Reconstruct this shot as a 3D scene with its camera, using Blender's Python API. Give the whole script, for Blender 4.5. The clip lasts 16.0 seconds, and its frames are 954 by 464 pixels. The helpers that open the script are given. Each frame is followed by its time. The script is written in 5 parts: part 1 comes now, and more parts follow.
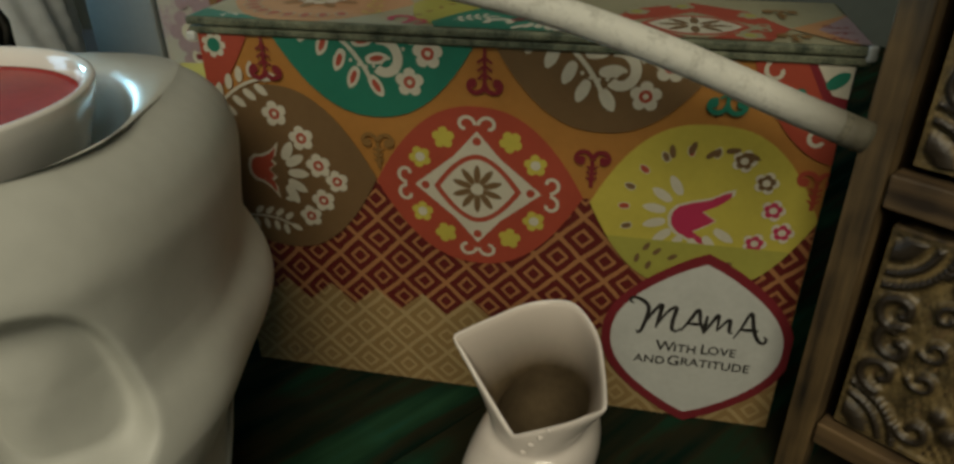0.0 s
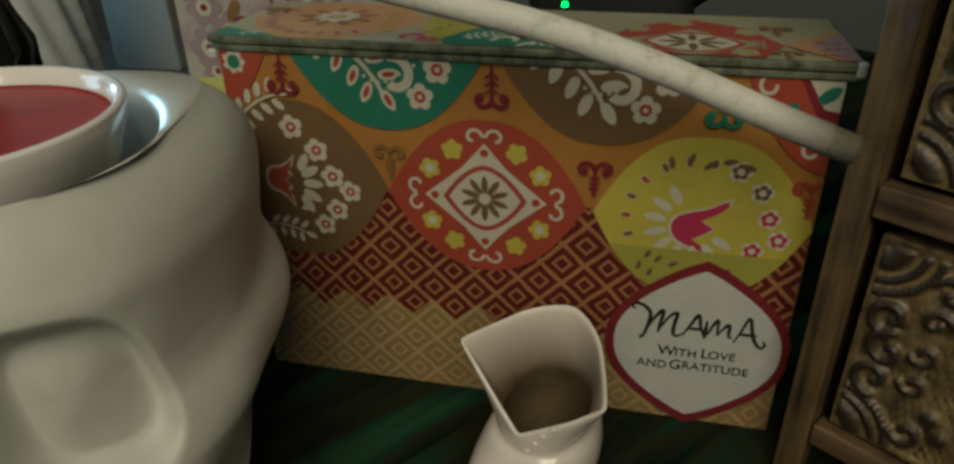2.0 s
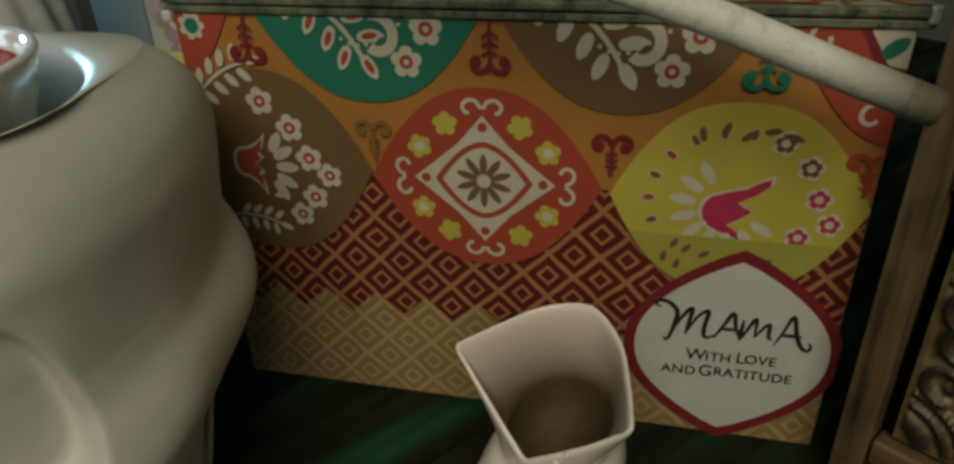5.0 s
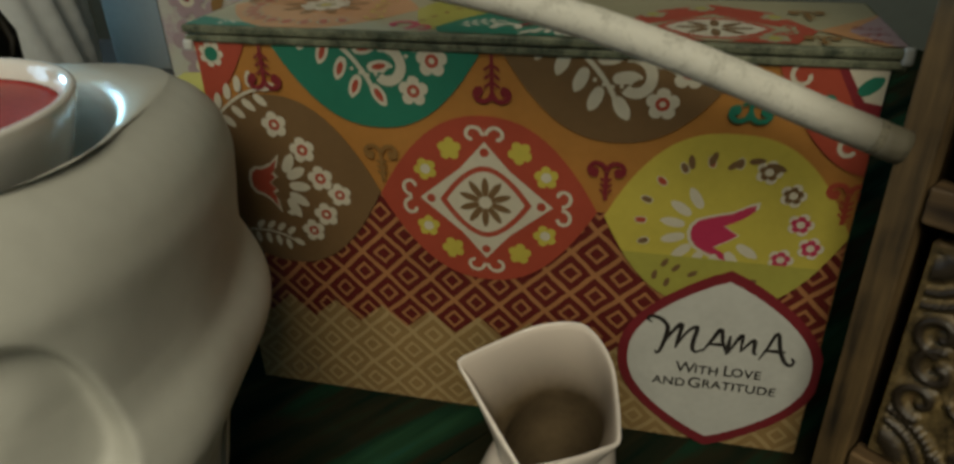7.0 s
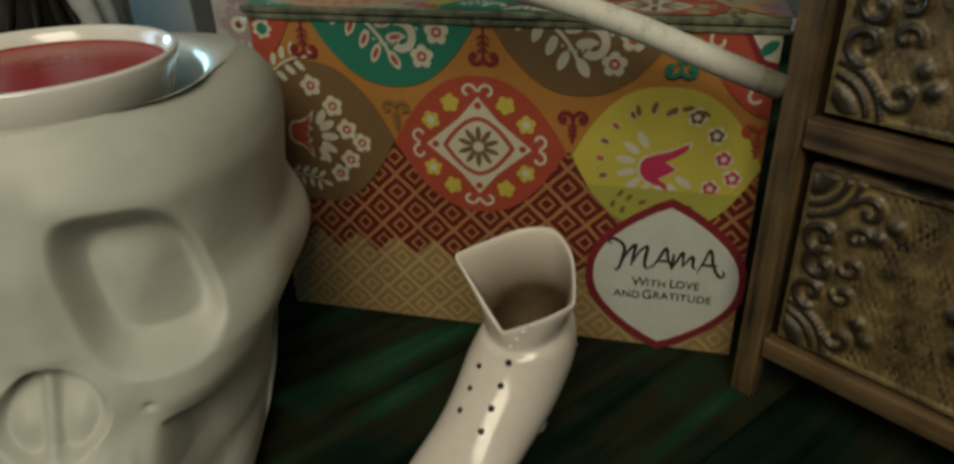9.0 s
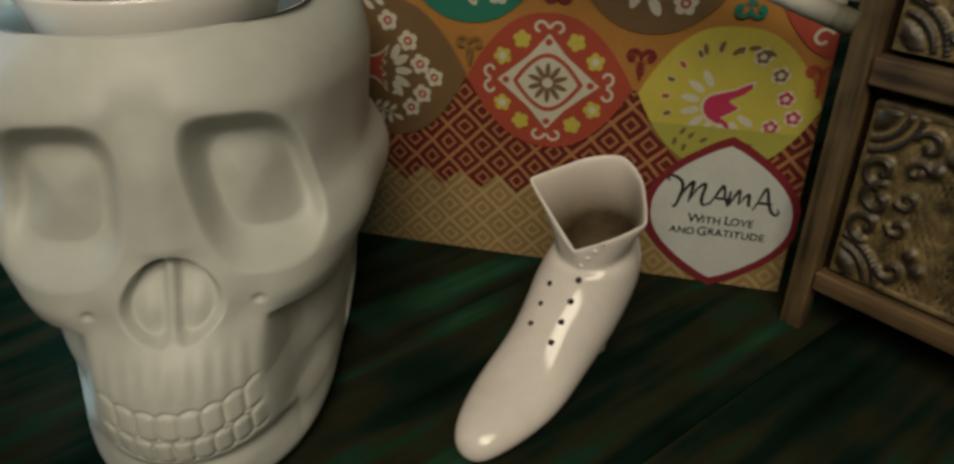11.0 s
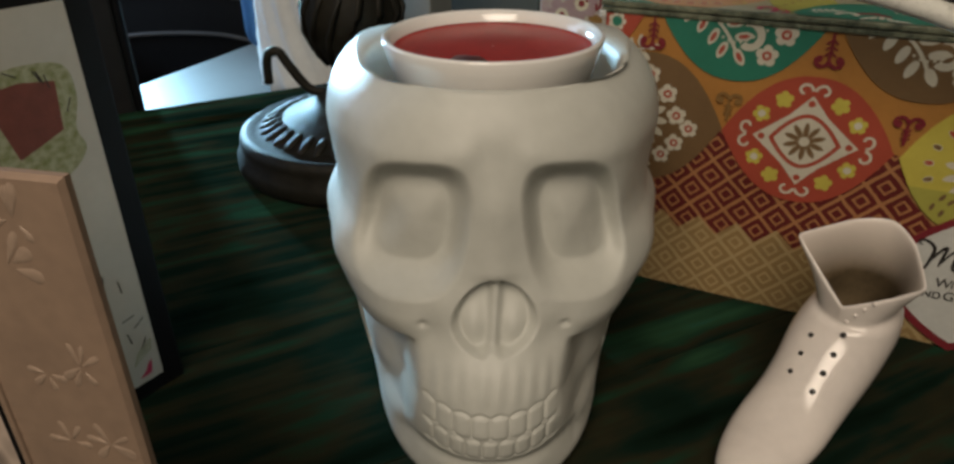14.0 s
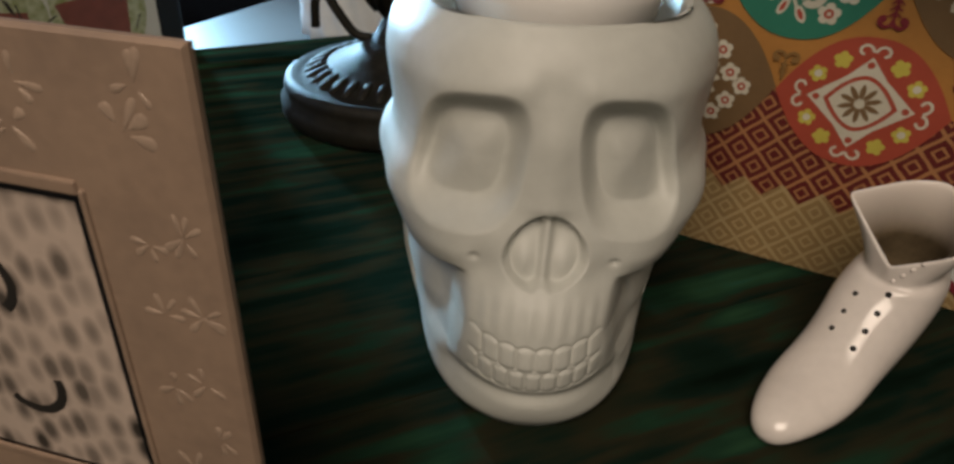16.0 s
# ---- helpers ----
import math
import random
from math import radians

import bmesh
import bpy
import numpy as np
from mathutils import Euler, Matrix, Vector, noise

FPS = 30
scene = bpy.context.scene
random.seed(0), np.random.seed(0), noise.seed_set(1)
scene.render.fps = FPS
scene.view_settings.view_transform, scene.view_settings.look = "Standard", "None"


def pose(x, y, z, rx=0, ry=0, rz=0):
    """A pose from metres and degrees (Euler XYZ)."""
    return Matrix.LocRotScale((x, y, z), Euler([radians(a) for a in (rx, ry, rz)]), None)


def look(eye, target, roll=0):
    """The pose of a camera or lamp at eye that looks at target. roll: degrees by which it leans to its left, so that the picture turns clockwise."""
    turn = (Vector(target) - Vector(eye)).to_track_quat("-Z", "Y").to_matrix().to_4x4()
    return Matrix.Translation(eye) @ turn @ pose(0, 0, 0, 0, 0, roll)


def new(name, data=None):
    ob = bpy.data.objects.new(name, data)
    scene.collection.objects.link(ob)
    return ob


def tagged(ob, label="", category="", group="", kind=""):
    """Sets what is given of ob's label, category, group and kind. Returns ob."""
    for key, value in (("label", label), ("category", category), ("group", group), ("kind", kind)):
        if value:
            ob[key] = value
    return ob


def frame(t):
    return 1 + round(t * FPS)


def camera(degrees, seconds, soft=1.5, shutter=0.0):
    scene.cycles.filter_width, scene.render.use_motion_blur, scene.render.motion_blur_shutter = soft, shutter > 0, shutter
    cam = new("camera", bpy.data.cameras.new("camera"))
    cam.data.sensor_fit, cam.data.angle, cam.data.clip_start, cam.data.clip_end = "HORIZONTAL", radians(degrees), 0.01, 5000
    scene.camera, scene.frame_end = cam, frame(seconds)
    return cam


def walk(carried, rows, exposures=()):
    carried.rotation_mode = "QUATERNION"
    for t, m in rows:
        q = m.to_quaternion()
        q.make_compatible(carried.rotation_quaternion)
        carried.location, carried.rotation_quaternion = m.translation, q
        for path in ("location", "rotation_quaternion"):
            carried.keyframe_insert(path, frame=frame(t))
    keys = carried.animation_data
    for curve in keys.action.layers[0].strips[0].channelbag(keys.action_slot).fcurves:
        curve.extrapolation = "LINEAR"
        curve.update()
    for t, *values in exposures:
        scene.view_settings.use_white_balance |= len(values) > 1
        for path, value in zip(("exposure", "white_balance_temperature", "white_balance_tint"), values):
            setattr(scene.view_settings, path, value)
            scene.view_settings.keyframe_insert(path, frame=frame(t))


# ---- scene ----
cam = camera(66.3, 16.0, soft=2.9, shutter=0.5)
PATH = [
    (0, (0.058, -0.274, 0.249), (-0.321, 1.423, -0.739), -0.6),
    (0.5, (0.059, -0.279, 0.252), (-0.331, 1.417, -0.735), -0.6),
    (1, (0.06, -0.282, 0.255), (-0.334, 1.416, -0.725), -0.7),
    (1.5, (0.06, -0.282, 0.256), (-0.344, 1.416, -0.72), -0.8),
    (2, (0.062, -0.284, 0.256), (-0.349, 1.414, -0.717), -1.1),
    (2.5, (0.059, -0.285, 0.255), (-0.351, 1.416, -0.714), -1.0),
    (3, (0.06, -0.28, 0.256), (-0.351, 1.421, -0.712), -0.8),
    (3.5, (0.063, -0.282, 0.255), (-0.355, 1.421, -0.705), -1.3),
    (4, (0.059, -0.271, 0.245), (-0.352, 1.429, -0.725), -1.3),
    (4.2, (0.057, -0.264, 0.238), (-0.357, 1.44, -0.725), -1.5),
    (6.5, (0.056, -0.242, 0.227), (-0.382, 1.436, -0.77), -2.1),
    (7, (0.06, -0.258, 0.245), (-0.378, 1.433, -0.729), -1.7),
    (7.5, (0.061, -0.271, 0.254), (-0.379, 1.43, -0.701), -1.9),
    (8, (0.068, -0.28, 0.253), (-0.382, 1.424, -0.692), -2.2),
    (8.5, (0.071, -0.304, 0.253), (-0.389, 1.398, -0.691), -1.6),
    (9, (0.084, -0.338, 0.251), (-0.364, 1.361, -0.705), -1.7),
    (9.2, (0.083, -0.351, 0.245), (-0.359, 1.346, -0.718), -1.3),
    (11.3, (0.055, -0.382, 0.241), (-0.446, 1.263, -0.78), 0.0),
    (11.5, (0.044, -0.394, 0.249), (-0.515, 1.243, -0.754), 0.3),
    (12, (0.006, -0.412, 0.259), (-0.68, 1.183, -0.734), 0.4),
    (12.5, (-0.003, -0.422, 0.265), (-0.729, 1.159, -0.722), 0.4),
    (13, (0.0, -0.425, 0.256), (-0.75, 1.133, -0.749), -0.3),
    (13.5, (0.002, -0.425, 0.26), (-0.772, 1.146, -0.706), -0.6),
    (14, (0.003, -0.424, 0.264), (-0.777, 1.148, -0.695), -0.5),
    (14.5, (-0.005, -0.424, 0.261), (-0.799, 1.133, -0.712), 0.4),
    (15, (-0.009, -0.426, 0.256), (-0.791, 1.117, -0.748), 1.1),
    (15.5, (-0.001, -0.433, 0.251), (-0.785, 1.104, -0.761), 1.4),
    (16, (-0.005, -0.441, 0.252), (-0.812, 1.073, -0.776), 2.0),
]
walk(cam, [(t, look(eye, target, roll)) for t, eye, target, roll in PATH], exposures=[(0, -0.24, 6500, 1), (9.2, -0.15, 6500, 1), (11.3, -0.03, 6500, 7), (12.5, 0, 6500, 9), (14, 0, 6500, 14), (16, 0.02, 6500, 17)])

# ---- light ----
world = bpy.data.worlds.new("world")
scene.world = world
world.use_nodes = True
WN = world.node_tree.nodes
WN["Background"].inputs[0].default_value = (0.75, 0.85, 1.0, 1)
WN["Background"].inputs[1].default_value = 0.014


def area(name, eye, target, sx, sy, watts, colour):
    data = bpy.data.lights.new(name, "AREA")
    data.shape, data.size, data.size_y, data.energy, data.color = "RECTANGLE", sx, sy, watts, colour
    ob = new(name, data)
    ob.matrix_world = look(eye, target)
    return ob


area("window_daylight", (-1.66, 0.765, 0.32), (-0.22, -0.13, 0.08), 0.055, 0.24, 4.8, (0.40, 0.76, 1.0)).data.spread = radians(52)
# Soft blue fill added at an unseen window to brighten the skull's left.
area("west_fill_light", (-2.47, -0.10, 0.72), (-0.15, -0.13, 0.10), 1.2, 1.1, 15.0, (0.52, 0.74, 1.0))
area("room_lamp_light", (0.16, -1.20, 1.22), (-0.03, -0.1, 0.06), 0.86, 0.86, 18.0, (1.0, 0.866, 0.680))


# ---- materials ----
def material(name, colour, rough=0.6, metal=0.0, spec=0.5, tone=0.12, scale=60.0, bump=0.0, bump_scale=300.0, coat=0.0, colour2=None, cut=(0.35, 0.65)):
    """Principled material with colour variation at two scales and a fine bump."""
    m = bpy.data.materials.new(name)
    m.use_nodes = True
    nt = m.node_tree
    b = nt.nodes["Principled BSDF"]
    b.inputs["Roughness"].default_value, b.inputs["Metallic"].default_value = rough, metal
    b.inputs["Specular IOR Level"].default_value = spec
    b.inputs["Coat Weight"].default_value = coat
    b.inputs["Coat Roughness"].default_value = 0.08
    co = nt.nodes.new("ShaderNodeTexCoord")
    n1, n2 = nt.nodes.new("ShaderNodeTexNoise"), nt.nodes.new("ShaderNodeTexNoise")
    n1.inputs["Scale"].default_value, n1.inputs["Detail"].default_value = scale, 5
    n2.inputs["Scale"].default_value, n2.inputs["Detail"].default_value = scale * 7, 4
    nt.links.new(co.outputs["Object"], n1.inputs["Vector"])
    nt.links.new(co.outputs["Object"], n2.inputs["Vector"])
    add = nt.nodes.new("ShaderNodeMath")
    add.operation = "MULTIPLY_ADD"
    add.inputs[1].default_value = 0.35
    nt.links.new(n2.outputs["Fac"], add.inputs[0])
    sub = nt.nodes.new("ShaderNodeMath")
    sub.operation = "MULTIPLY"
    sub.inputs[1].default_value = 0.65
    nt.links.new(n1.outputs["Fac"], sub.inputs[0])
    nt.links.new(sub.outputs[0], add.inputs[2])
    ramp = nt.nodes.new("ShaderNodeValToRGB")
    c2 = colour2 or tuple(c * (1 - 2 * tone) for c in colour)
    ramp.color_ramp.elements[0].position, ramp.color_ramp.elements[1].position = cut
    ramp.color_ramp.elements[0].color, ramp.color_ramp.elements[1].color = (*c2, 1), (*colour, 1)
    nt.links.new(add.outputs[0], ramp.inputs["Fac"])
    nt.links.new(ramp.outputs["Color"], b.inputs["Base Color"])
    if bump:
        n3 = nt.nodes.new("ShaderNodeTexNoise")
        n3.inputs["Scale"].default_value, n3.inputs["Detail"].default_value = bump_scale, 4
        nt.links.new(co.outputs["Object"], n3.inputs["Vector"])
        bp = nt.nodes.new("ShaderNodeBump")
        bp.inputs["Strength"].default_value, bp.inputs["Distance"].default_value = bump, 0.001
        nt.links.new(n3.outputs["Fac"], bp.inputs["Height"])
        nt.links.new(bp.outputs["Normal"], b.inputs["Normal"])
    return m


def wood(name, dark, light, along, rough=0.55, scale=90.0, stretch=0.08, bump=0.35, coat=0.0):
    """Streaked grain along one axis ('X', 'Y' or 'Z') of the object's own coordinates."""
    m = bpy.data.materials.new(name)
    m.use_nodes = True
    nt = m.node_tree
    b = nt.nodes["Principled BSDF"]
    b.inputs["Roughness"].default_value = rough
    b.inputs["Coat Weight"].default_value = coat
    b.inputs["Coat Roughness"].default_value = 0.25
    co, mp = nt.nodes.new("ShaderNodeTexCoord"), nt.nodes.new("ShaderNodeMapping")
    mp.inputs["Scale"].default_value = [stretch if a == along else 1.0 for a in "XYZ"]
    nt.links.new(co.outputs["Object"], mp.inputs["Vector"])
    info = nt.nodes.new("ShaderNodeObjectInfo")
    comb = nt.nodes.new("ShaderNodeCombineXYZ")
    mul = nt.nodes.new("ShaderNodeMath")
    mul.operation = "MULTIPLY"
    mul.inputs[1].default_value = 3.0
    nt.links.new(info.outputs["Random"], mul.inputs[0])
    nt.links.new(mul.outputs[0], comb.inputs[0])
    nt.links.new(mul.outputs[0], comb.inputs[1])
    nt.links.new(comb.outputs[0], mp.inputs["Location"])
    n1, n2 = nt.nodes.new("ShaderNodeTexNoise"), nt.nodes.new("ShaderNodeTexNoise")
    n1.inputs["Scale"].default_value, n1.inputs["Detail"].default_value = scale, 8
    n2.inputs["Scale"].default_value, n2.inputs["Detail"].default_value = scale * 0.2, 3
    nt.links.new(mp.outputs[0], n1.inputs["Vector"])
    nt.links.new(co.outputs["Object"], n2.inputs["Vector"])
    mix = nt.nodes.new("ShaderNodeMix")
    mix.inputs[0].default_value = 0.4
    nt.links.new(n1.outputs["Fac"], mix.inputs[2])
    nt.links.new(n2.outputs["Fac"], mix.inputs[3])
    ramp = nt.nodes.new("ShaderNodeValToRGB")
    ramp.color_ramp.elements[0].position, ramp.color_ramp.elements[1].position = 0.36, 0.64
    ramp.color_ramp.elements[0].color, ramp.color_ramp.elements[1].color = (*dark, 1), (*light, 1)
    nt.links.new(mix.outputs[0], ramp.inputs["Fac"])
    nt.links.new(ramp.outputs["Color"], b.inputs["Base Color"])
    bp = nt.nodes.new("ShaderNodeBump")
    bp.inputs["Strength"].default_value, bp.inputs["Distance"].default_value = bump, 0.0008
    nt.links.new(n1.outputs["Fac"], bp.inputs["Height"])
    nt.links.new(bp.outputs["Normal"], b.inputs["Normal"])
    return m


def lattice(name, ground, line, px, pz, ox, oz):
    """Printed paper with a diamond lattice and a small diamond ring in every field."""
    m = bpy.data.materials.new(name)
    m.use_nodes = True
    nt = m.node_tree
    b = nt.nodes["Principled BSDF"]
    b.inputs["Roughness"].default_value = 0.42
    co, sep = nt.nodes.new("ShaderNodeTexCoord"), nt.nodes.new("ShaderNodeSeparateXYZ")
    nt.links.new(co.outputs["Object"], sep.inputs[0])

    def op(kind, a, c=0.0):
        n = nt.nodes.new("ShaderNodeMath")
        n.operation = kind
        for k, v in enumerate((a, c)):
            if isinstance(v, (int, float)):
                n.inputs[k].default_value = v
            else:
                nt.links.new(v, n.inputs[k])
        return n.outputs[0]

    warp = nt.nodes.new("ShaderNodeTexNoise")
    warp.inputs["Scale"].default_value = 90
    nt.links.new(co.outputs["Object"], warp.inputs["Vector"])
    wob = op("MULTIPLY", op("SUBTRACT", warp.outputs["Fac"], 0.5), 0.14)
    u0 = op("DIVIDE", op("SUBTRACT", sep.outputs["X"], ox), px)
    v0 = op("DIVIDE", op("SUBTRACT", sep.outputs["Z"], oz), pz)
    u, v = op("ADD", op("ADD", u0, v0), wob), op("ADD", op("SUBTRACT", u0, v0), wob)
    du = op("ABSOLUTE", op("SUBTRACT", op("FRACT", op("ADD", u, 20.5)), 0.5))
    dv = op("ABSOLUTE", op("SUBTRACT", op("FRACT", op("ADD", v, 20.5)), 0.5))
    r = op("MULTIPLY", op("MAXIMUM", du, dv), 2.0)
    outer = op("GREATER_THAN", r, 0.86)
    ring = op("MULTIPLY", op("GREATER_THAN", r, 0.30), op("LESS_THAN", r, 0.48))
    fac = op("MAXIMUM", outer, ring)
    tone = nt.nodes.new("ShaderNodeTexNoise")
    tone.inputs["Scale"].default_value, tone.inputs["Detail"].default_value = 35, 5
    nt.links.new(co.outputs["Object"], tone.inputs["Vector"])
    mix = nt.nodes.new("ShaderNodeMix")
    mix.data_type = "RGBA"
    mix.inputs[6].default_value, mix.inputs[7].default_value = (*ground, 1), (*line, 1)
    nt.links.new(fac, mix.inputs[0])
    hsv = nt.nodes.new("ShaderNodeHueSaturation")
    nt.links.new(mix.outputs[2], hsv.inputs["Color"])
    nt.links.new(op("ADD", op("MULTIPLY", tone.outputs["Fac"], 0.5), 0.75), hsv.inputs["Value"])
    nt.links.new(hsv.outputs["Color"], b.inputs["Base Color"])
    return m


def paper(name, colour):
    return material(name, colour, rough=0.40, tone=0.07, scale=45, bump=0.04, bump_scale=900)


ORANGE, RED, BROWN = paper("paper_orange", (0.40, 0.185, 0.045)), paper("paper_red", (0.36, 0.065, 0.038)), paper("paper_brown", (0.165, 0.100, 0.046))
GREEN, YELLOW, CREAM = paper("paper_green", (0.025, 0.175, 0.115)), paper("paper_yellow", (0.50, 0.43, 0.075)), paper("paper_cream", (0.55, 0.52, 0.42))
BURGUNDY, MAGENTA, OLIVE = paper("paper_burgundy", (0.19, 0.022, 0.030)), paper("paper_magenta", (0.44, 0.035, 0.095)), paper("paper_olive", (0.23, 0.125, 0.04))
WHITE_PAPER, INK = paper("paper_white", (0.56, 0.57, 0.54)), paper("ink_black", (0.025, 0.022, 0.02))
PENCIL = paper("pencil_grey", (0.10, 0.09, 0.07))
YELLOW_DULL = paper("paper_dull_yellow", (0.36, 0.345, 0.07))
# Lid's cream ground, darkened: dim grazing light is put into the colour.
LID_SHADED = paper("paper_lid_shaded_cream", (0.33, 0.31, 0.20))
PEACH = paper("paper_peach", (0.46, 0.24, 0.11))
LATTICE_RED = lattice("paper_burgundy_lattice", (0.105, 0.014, 0.013), (0.33, 0.155, 0.065), 0.0205, 0.0205, -0.049, 0.102)
LATTICE_TAN = lattice("paper_tan_lattice", (0.26, 0.17, 0.07), (0.37, 0.27, 0.13), 0.0205, 0.0205, -0.049, 0.102)
BOARD = material("board_dark_green", (0.022, 0.032, 0.022), rough=0.55, colour2=(0.007, 0.010, 0.008), scale=120, bump=0.2)
BOARD_EDGE = material("board_worn_edge", (0.19, 0.20, 0.13), rough=0.7, colour2=(0.022, 0.032, 0.018), scale=150, bump=0.3)
BISQUE = material("white_bisque", (0.525, 0.530, 0.480), rough=0.48, tone=0.06, scale=22, bump=0.05, bump_scale=420)
# Boot's inner wall darkens downwards: shade of the opening put into the colour.
BOOT_INSIDE = material("boot_inside_shade", (0.17, 0.125, 0.072), rough=0.30, tone=0.22, scale=45, coat=0.3)
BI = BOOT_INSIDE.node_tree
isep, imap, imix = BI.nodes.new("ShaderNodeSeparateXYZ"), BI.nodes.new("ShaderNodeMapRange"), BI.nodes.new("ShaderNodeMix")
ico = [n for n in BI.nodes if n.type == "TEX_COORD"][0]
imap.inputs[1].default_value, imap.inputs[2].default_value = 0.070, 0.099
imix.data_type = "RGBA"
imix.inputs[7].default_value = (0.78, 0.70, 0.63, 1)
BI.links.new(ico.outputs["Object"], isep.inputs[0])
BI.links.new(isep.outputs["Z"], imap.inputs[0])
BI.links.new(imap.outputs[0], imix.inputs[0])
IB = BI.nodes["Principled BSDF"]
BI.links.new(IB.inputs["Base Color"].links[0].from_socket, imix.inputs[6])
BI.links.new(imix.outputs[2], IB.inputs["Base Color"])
ROD_TIP = material("dark_rod_tip", (0.16, 0.145, 0.10), rough=0.8, colour2=(0.035, 0.030, 0.020), scale=140, bump=0.3)
GLAZE = material("white_glaze", (0.82, 0.80, 0.76), rough=0.10, tone=0.03, scale=18, coat=0.7)
BOOT_GLAZE = material("pearly_glaze", (0.78, 0.715, 0.660), rough=0.20, tone=0.06, scale=25, coat=0.45)
HOLE = material("hole_shade", (0.02, 0.018, 0.015), rough=0.8)
WAX = material("red_wax", (0.36, 0.018, 0.014), spec=0.25, rough=0.22, tone=0.14, scale=40, coat=0.0)
LUMP_DARK = material("dark_lump", (0.075, 0.016, 0.012), rough=0.35)
TABLE_WOOD = wood("green_stained_wood", (0.003, 0.007, 0.004), (0.020, 0.056, 0.028), "X", rough=0.66, scale=55, stretch=0.10, bump=0.2)
TR = [n for n in TABLE_WOOD.node_tree.nodes if n.type == "VALTORGB"][0].color_ramp
for pos, col in ((0.45, (0.006, 0.015, 0.010, 1)), (0.52, (0.021, 0.020, 0.011, 1)), (0.57, (0.011, 0.032, 0.018, 1)), (0.70, (0.014, 0.066, 0.052, 1))):
    TR.elements.new(pos).color = col
TABLE_WOOD.node_tree.nodes["Principled BSDF"].inputs["Specular IOR Level"].default_value = 0.0
CHEST_WOOD = wood("aged_brown_wood", (0.012, 0.009, 0.006), (0.200, 0.130, 0.055), "Z", rough=0.6, scale=160, stretch=0.07, bump=0.6)
CHEST_RAIL = wood("aged_brown_wood_rail", (0.026, 0.016, 0.008), (0.190, 0.120, 0.056), "X", rough=0.6, scale=160, stretch=0.07, bump=0.6)
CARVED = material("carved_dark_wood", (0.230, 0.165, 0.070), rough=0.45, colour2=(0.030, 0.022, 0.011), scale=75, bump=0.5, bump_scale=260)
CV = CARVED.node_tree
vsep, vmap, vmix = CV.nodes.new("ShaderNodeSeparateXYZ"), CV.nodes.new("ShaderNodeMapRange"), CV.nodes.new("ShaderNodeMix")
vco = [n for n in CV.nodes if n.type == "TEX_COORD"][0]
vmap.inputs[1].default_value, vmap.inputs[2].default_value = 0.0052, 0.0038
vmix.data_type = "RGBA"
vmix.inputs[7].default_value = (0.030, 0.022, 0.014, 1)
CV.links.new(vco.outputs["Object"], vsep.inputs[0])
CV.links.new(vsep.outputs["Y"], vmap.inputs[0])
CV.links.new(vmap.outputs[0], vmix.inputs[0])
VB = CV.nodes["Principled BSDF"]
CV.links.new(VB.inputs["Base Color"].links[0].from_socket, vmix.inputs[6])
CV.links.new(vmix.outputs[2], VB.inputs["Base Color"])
IRON = material("dark_iron", (0.020, 0.017, 0.011), rough=0.60, spec=0.25, metal=0.15, tone=0.3, scale=90, bump=0.4, bump_scale=200)
ROD_WHITE = material("chalky_white", (0.66, 0.65, 0.58), rough=0.7, colour2=(0.36, 0.35, 0.30), scale=110, bump=0.4, bump_scale=350, cut=(0.25, 0.5))
ROD_CHALK = ROD_WHITE.copy()
RC = ROD_CHALK.node_tree
rsep, rmap, rmix = RC.nodes.new("ShaderNodeSeparateXYZ"), RC.nodes.new("ShaderNodeMapRange"), RC.nodes.new("ShaderNodeMix")
rco = [n for n in RC.nodes if n.type == "TEX_COORD"][0]
rmap.inputs[1].default_value, rmap.inputs[2].default_value = 0.098, 0.126
rmix.data_type = "RGBA"
rmix.inputs[7].default_value = (0.10, 0.09, 0.062, 1)
RC.links.new(rco.outputs["Object"], rsep.inputs[0])
RC.links.new(rsep.outputs["X"], rmap.inputs[0])
RC.links.new(rmap.outputs[0], rmix.inputs[0])
RB = RC.nodes["Principled BSDF"]
RC.links.new(RB.inputs["Base Color"].links[0].from_socket, rmix.inputs[6])
RC.links.new(rmix.outputs[2], RB.inputs["Base Color"])
FRAME_TAUPE = material("taupe_metal", (0.32, 0.222, 0.157), rough=0.42, metal=0.1, colour2=(0.245, 0.171, 0.124), scale=40, bump=0.1)
FRAME_RELIEF = material("taupe_metal_relief", (0.40, 0.29, 0.215), rough=0.36, metal=0.1, tone=0.12, scale=80)
BLACK_LACQUER = material("black_lacquer", (0.005, 0.005, 0.006), rough=0.5, spec=0.25, tone=0.2, scale=60)
SNAKE = material("snake_card", (0.50, 0.40, 0.33), rough=0.5, tone=0.1, scale=30)
SN = SNAKE.node_tree
cells, cmap, cco, cramp, cmix = (SN.nodes.new(k) for k in ("ShaderNodeTexVoronoi", "ShaderNodeMapping", "ShaderNodeTexCoord", "ShaderNodeValToRGB", "ShaderNodeMix"))
cmap.inputs["Scale"].default_value, cmap.inputs["Rotation"].default_value = (1.7, 1.0, 1.0), (0, radians(14), 0)
cells.inputs["Scale"].default_value = 96
cells.inputs["Randomness"].default_value = 0.6
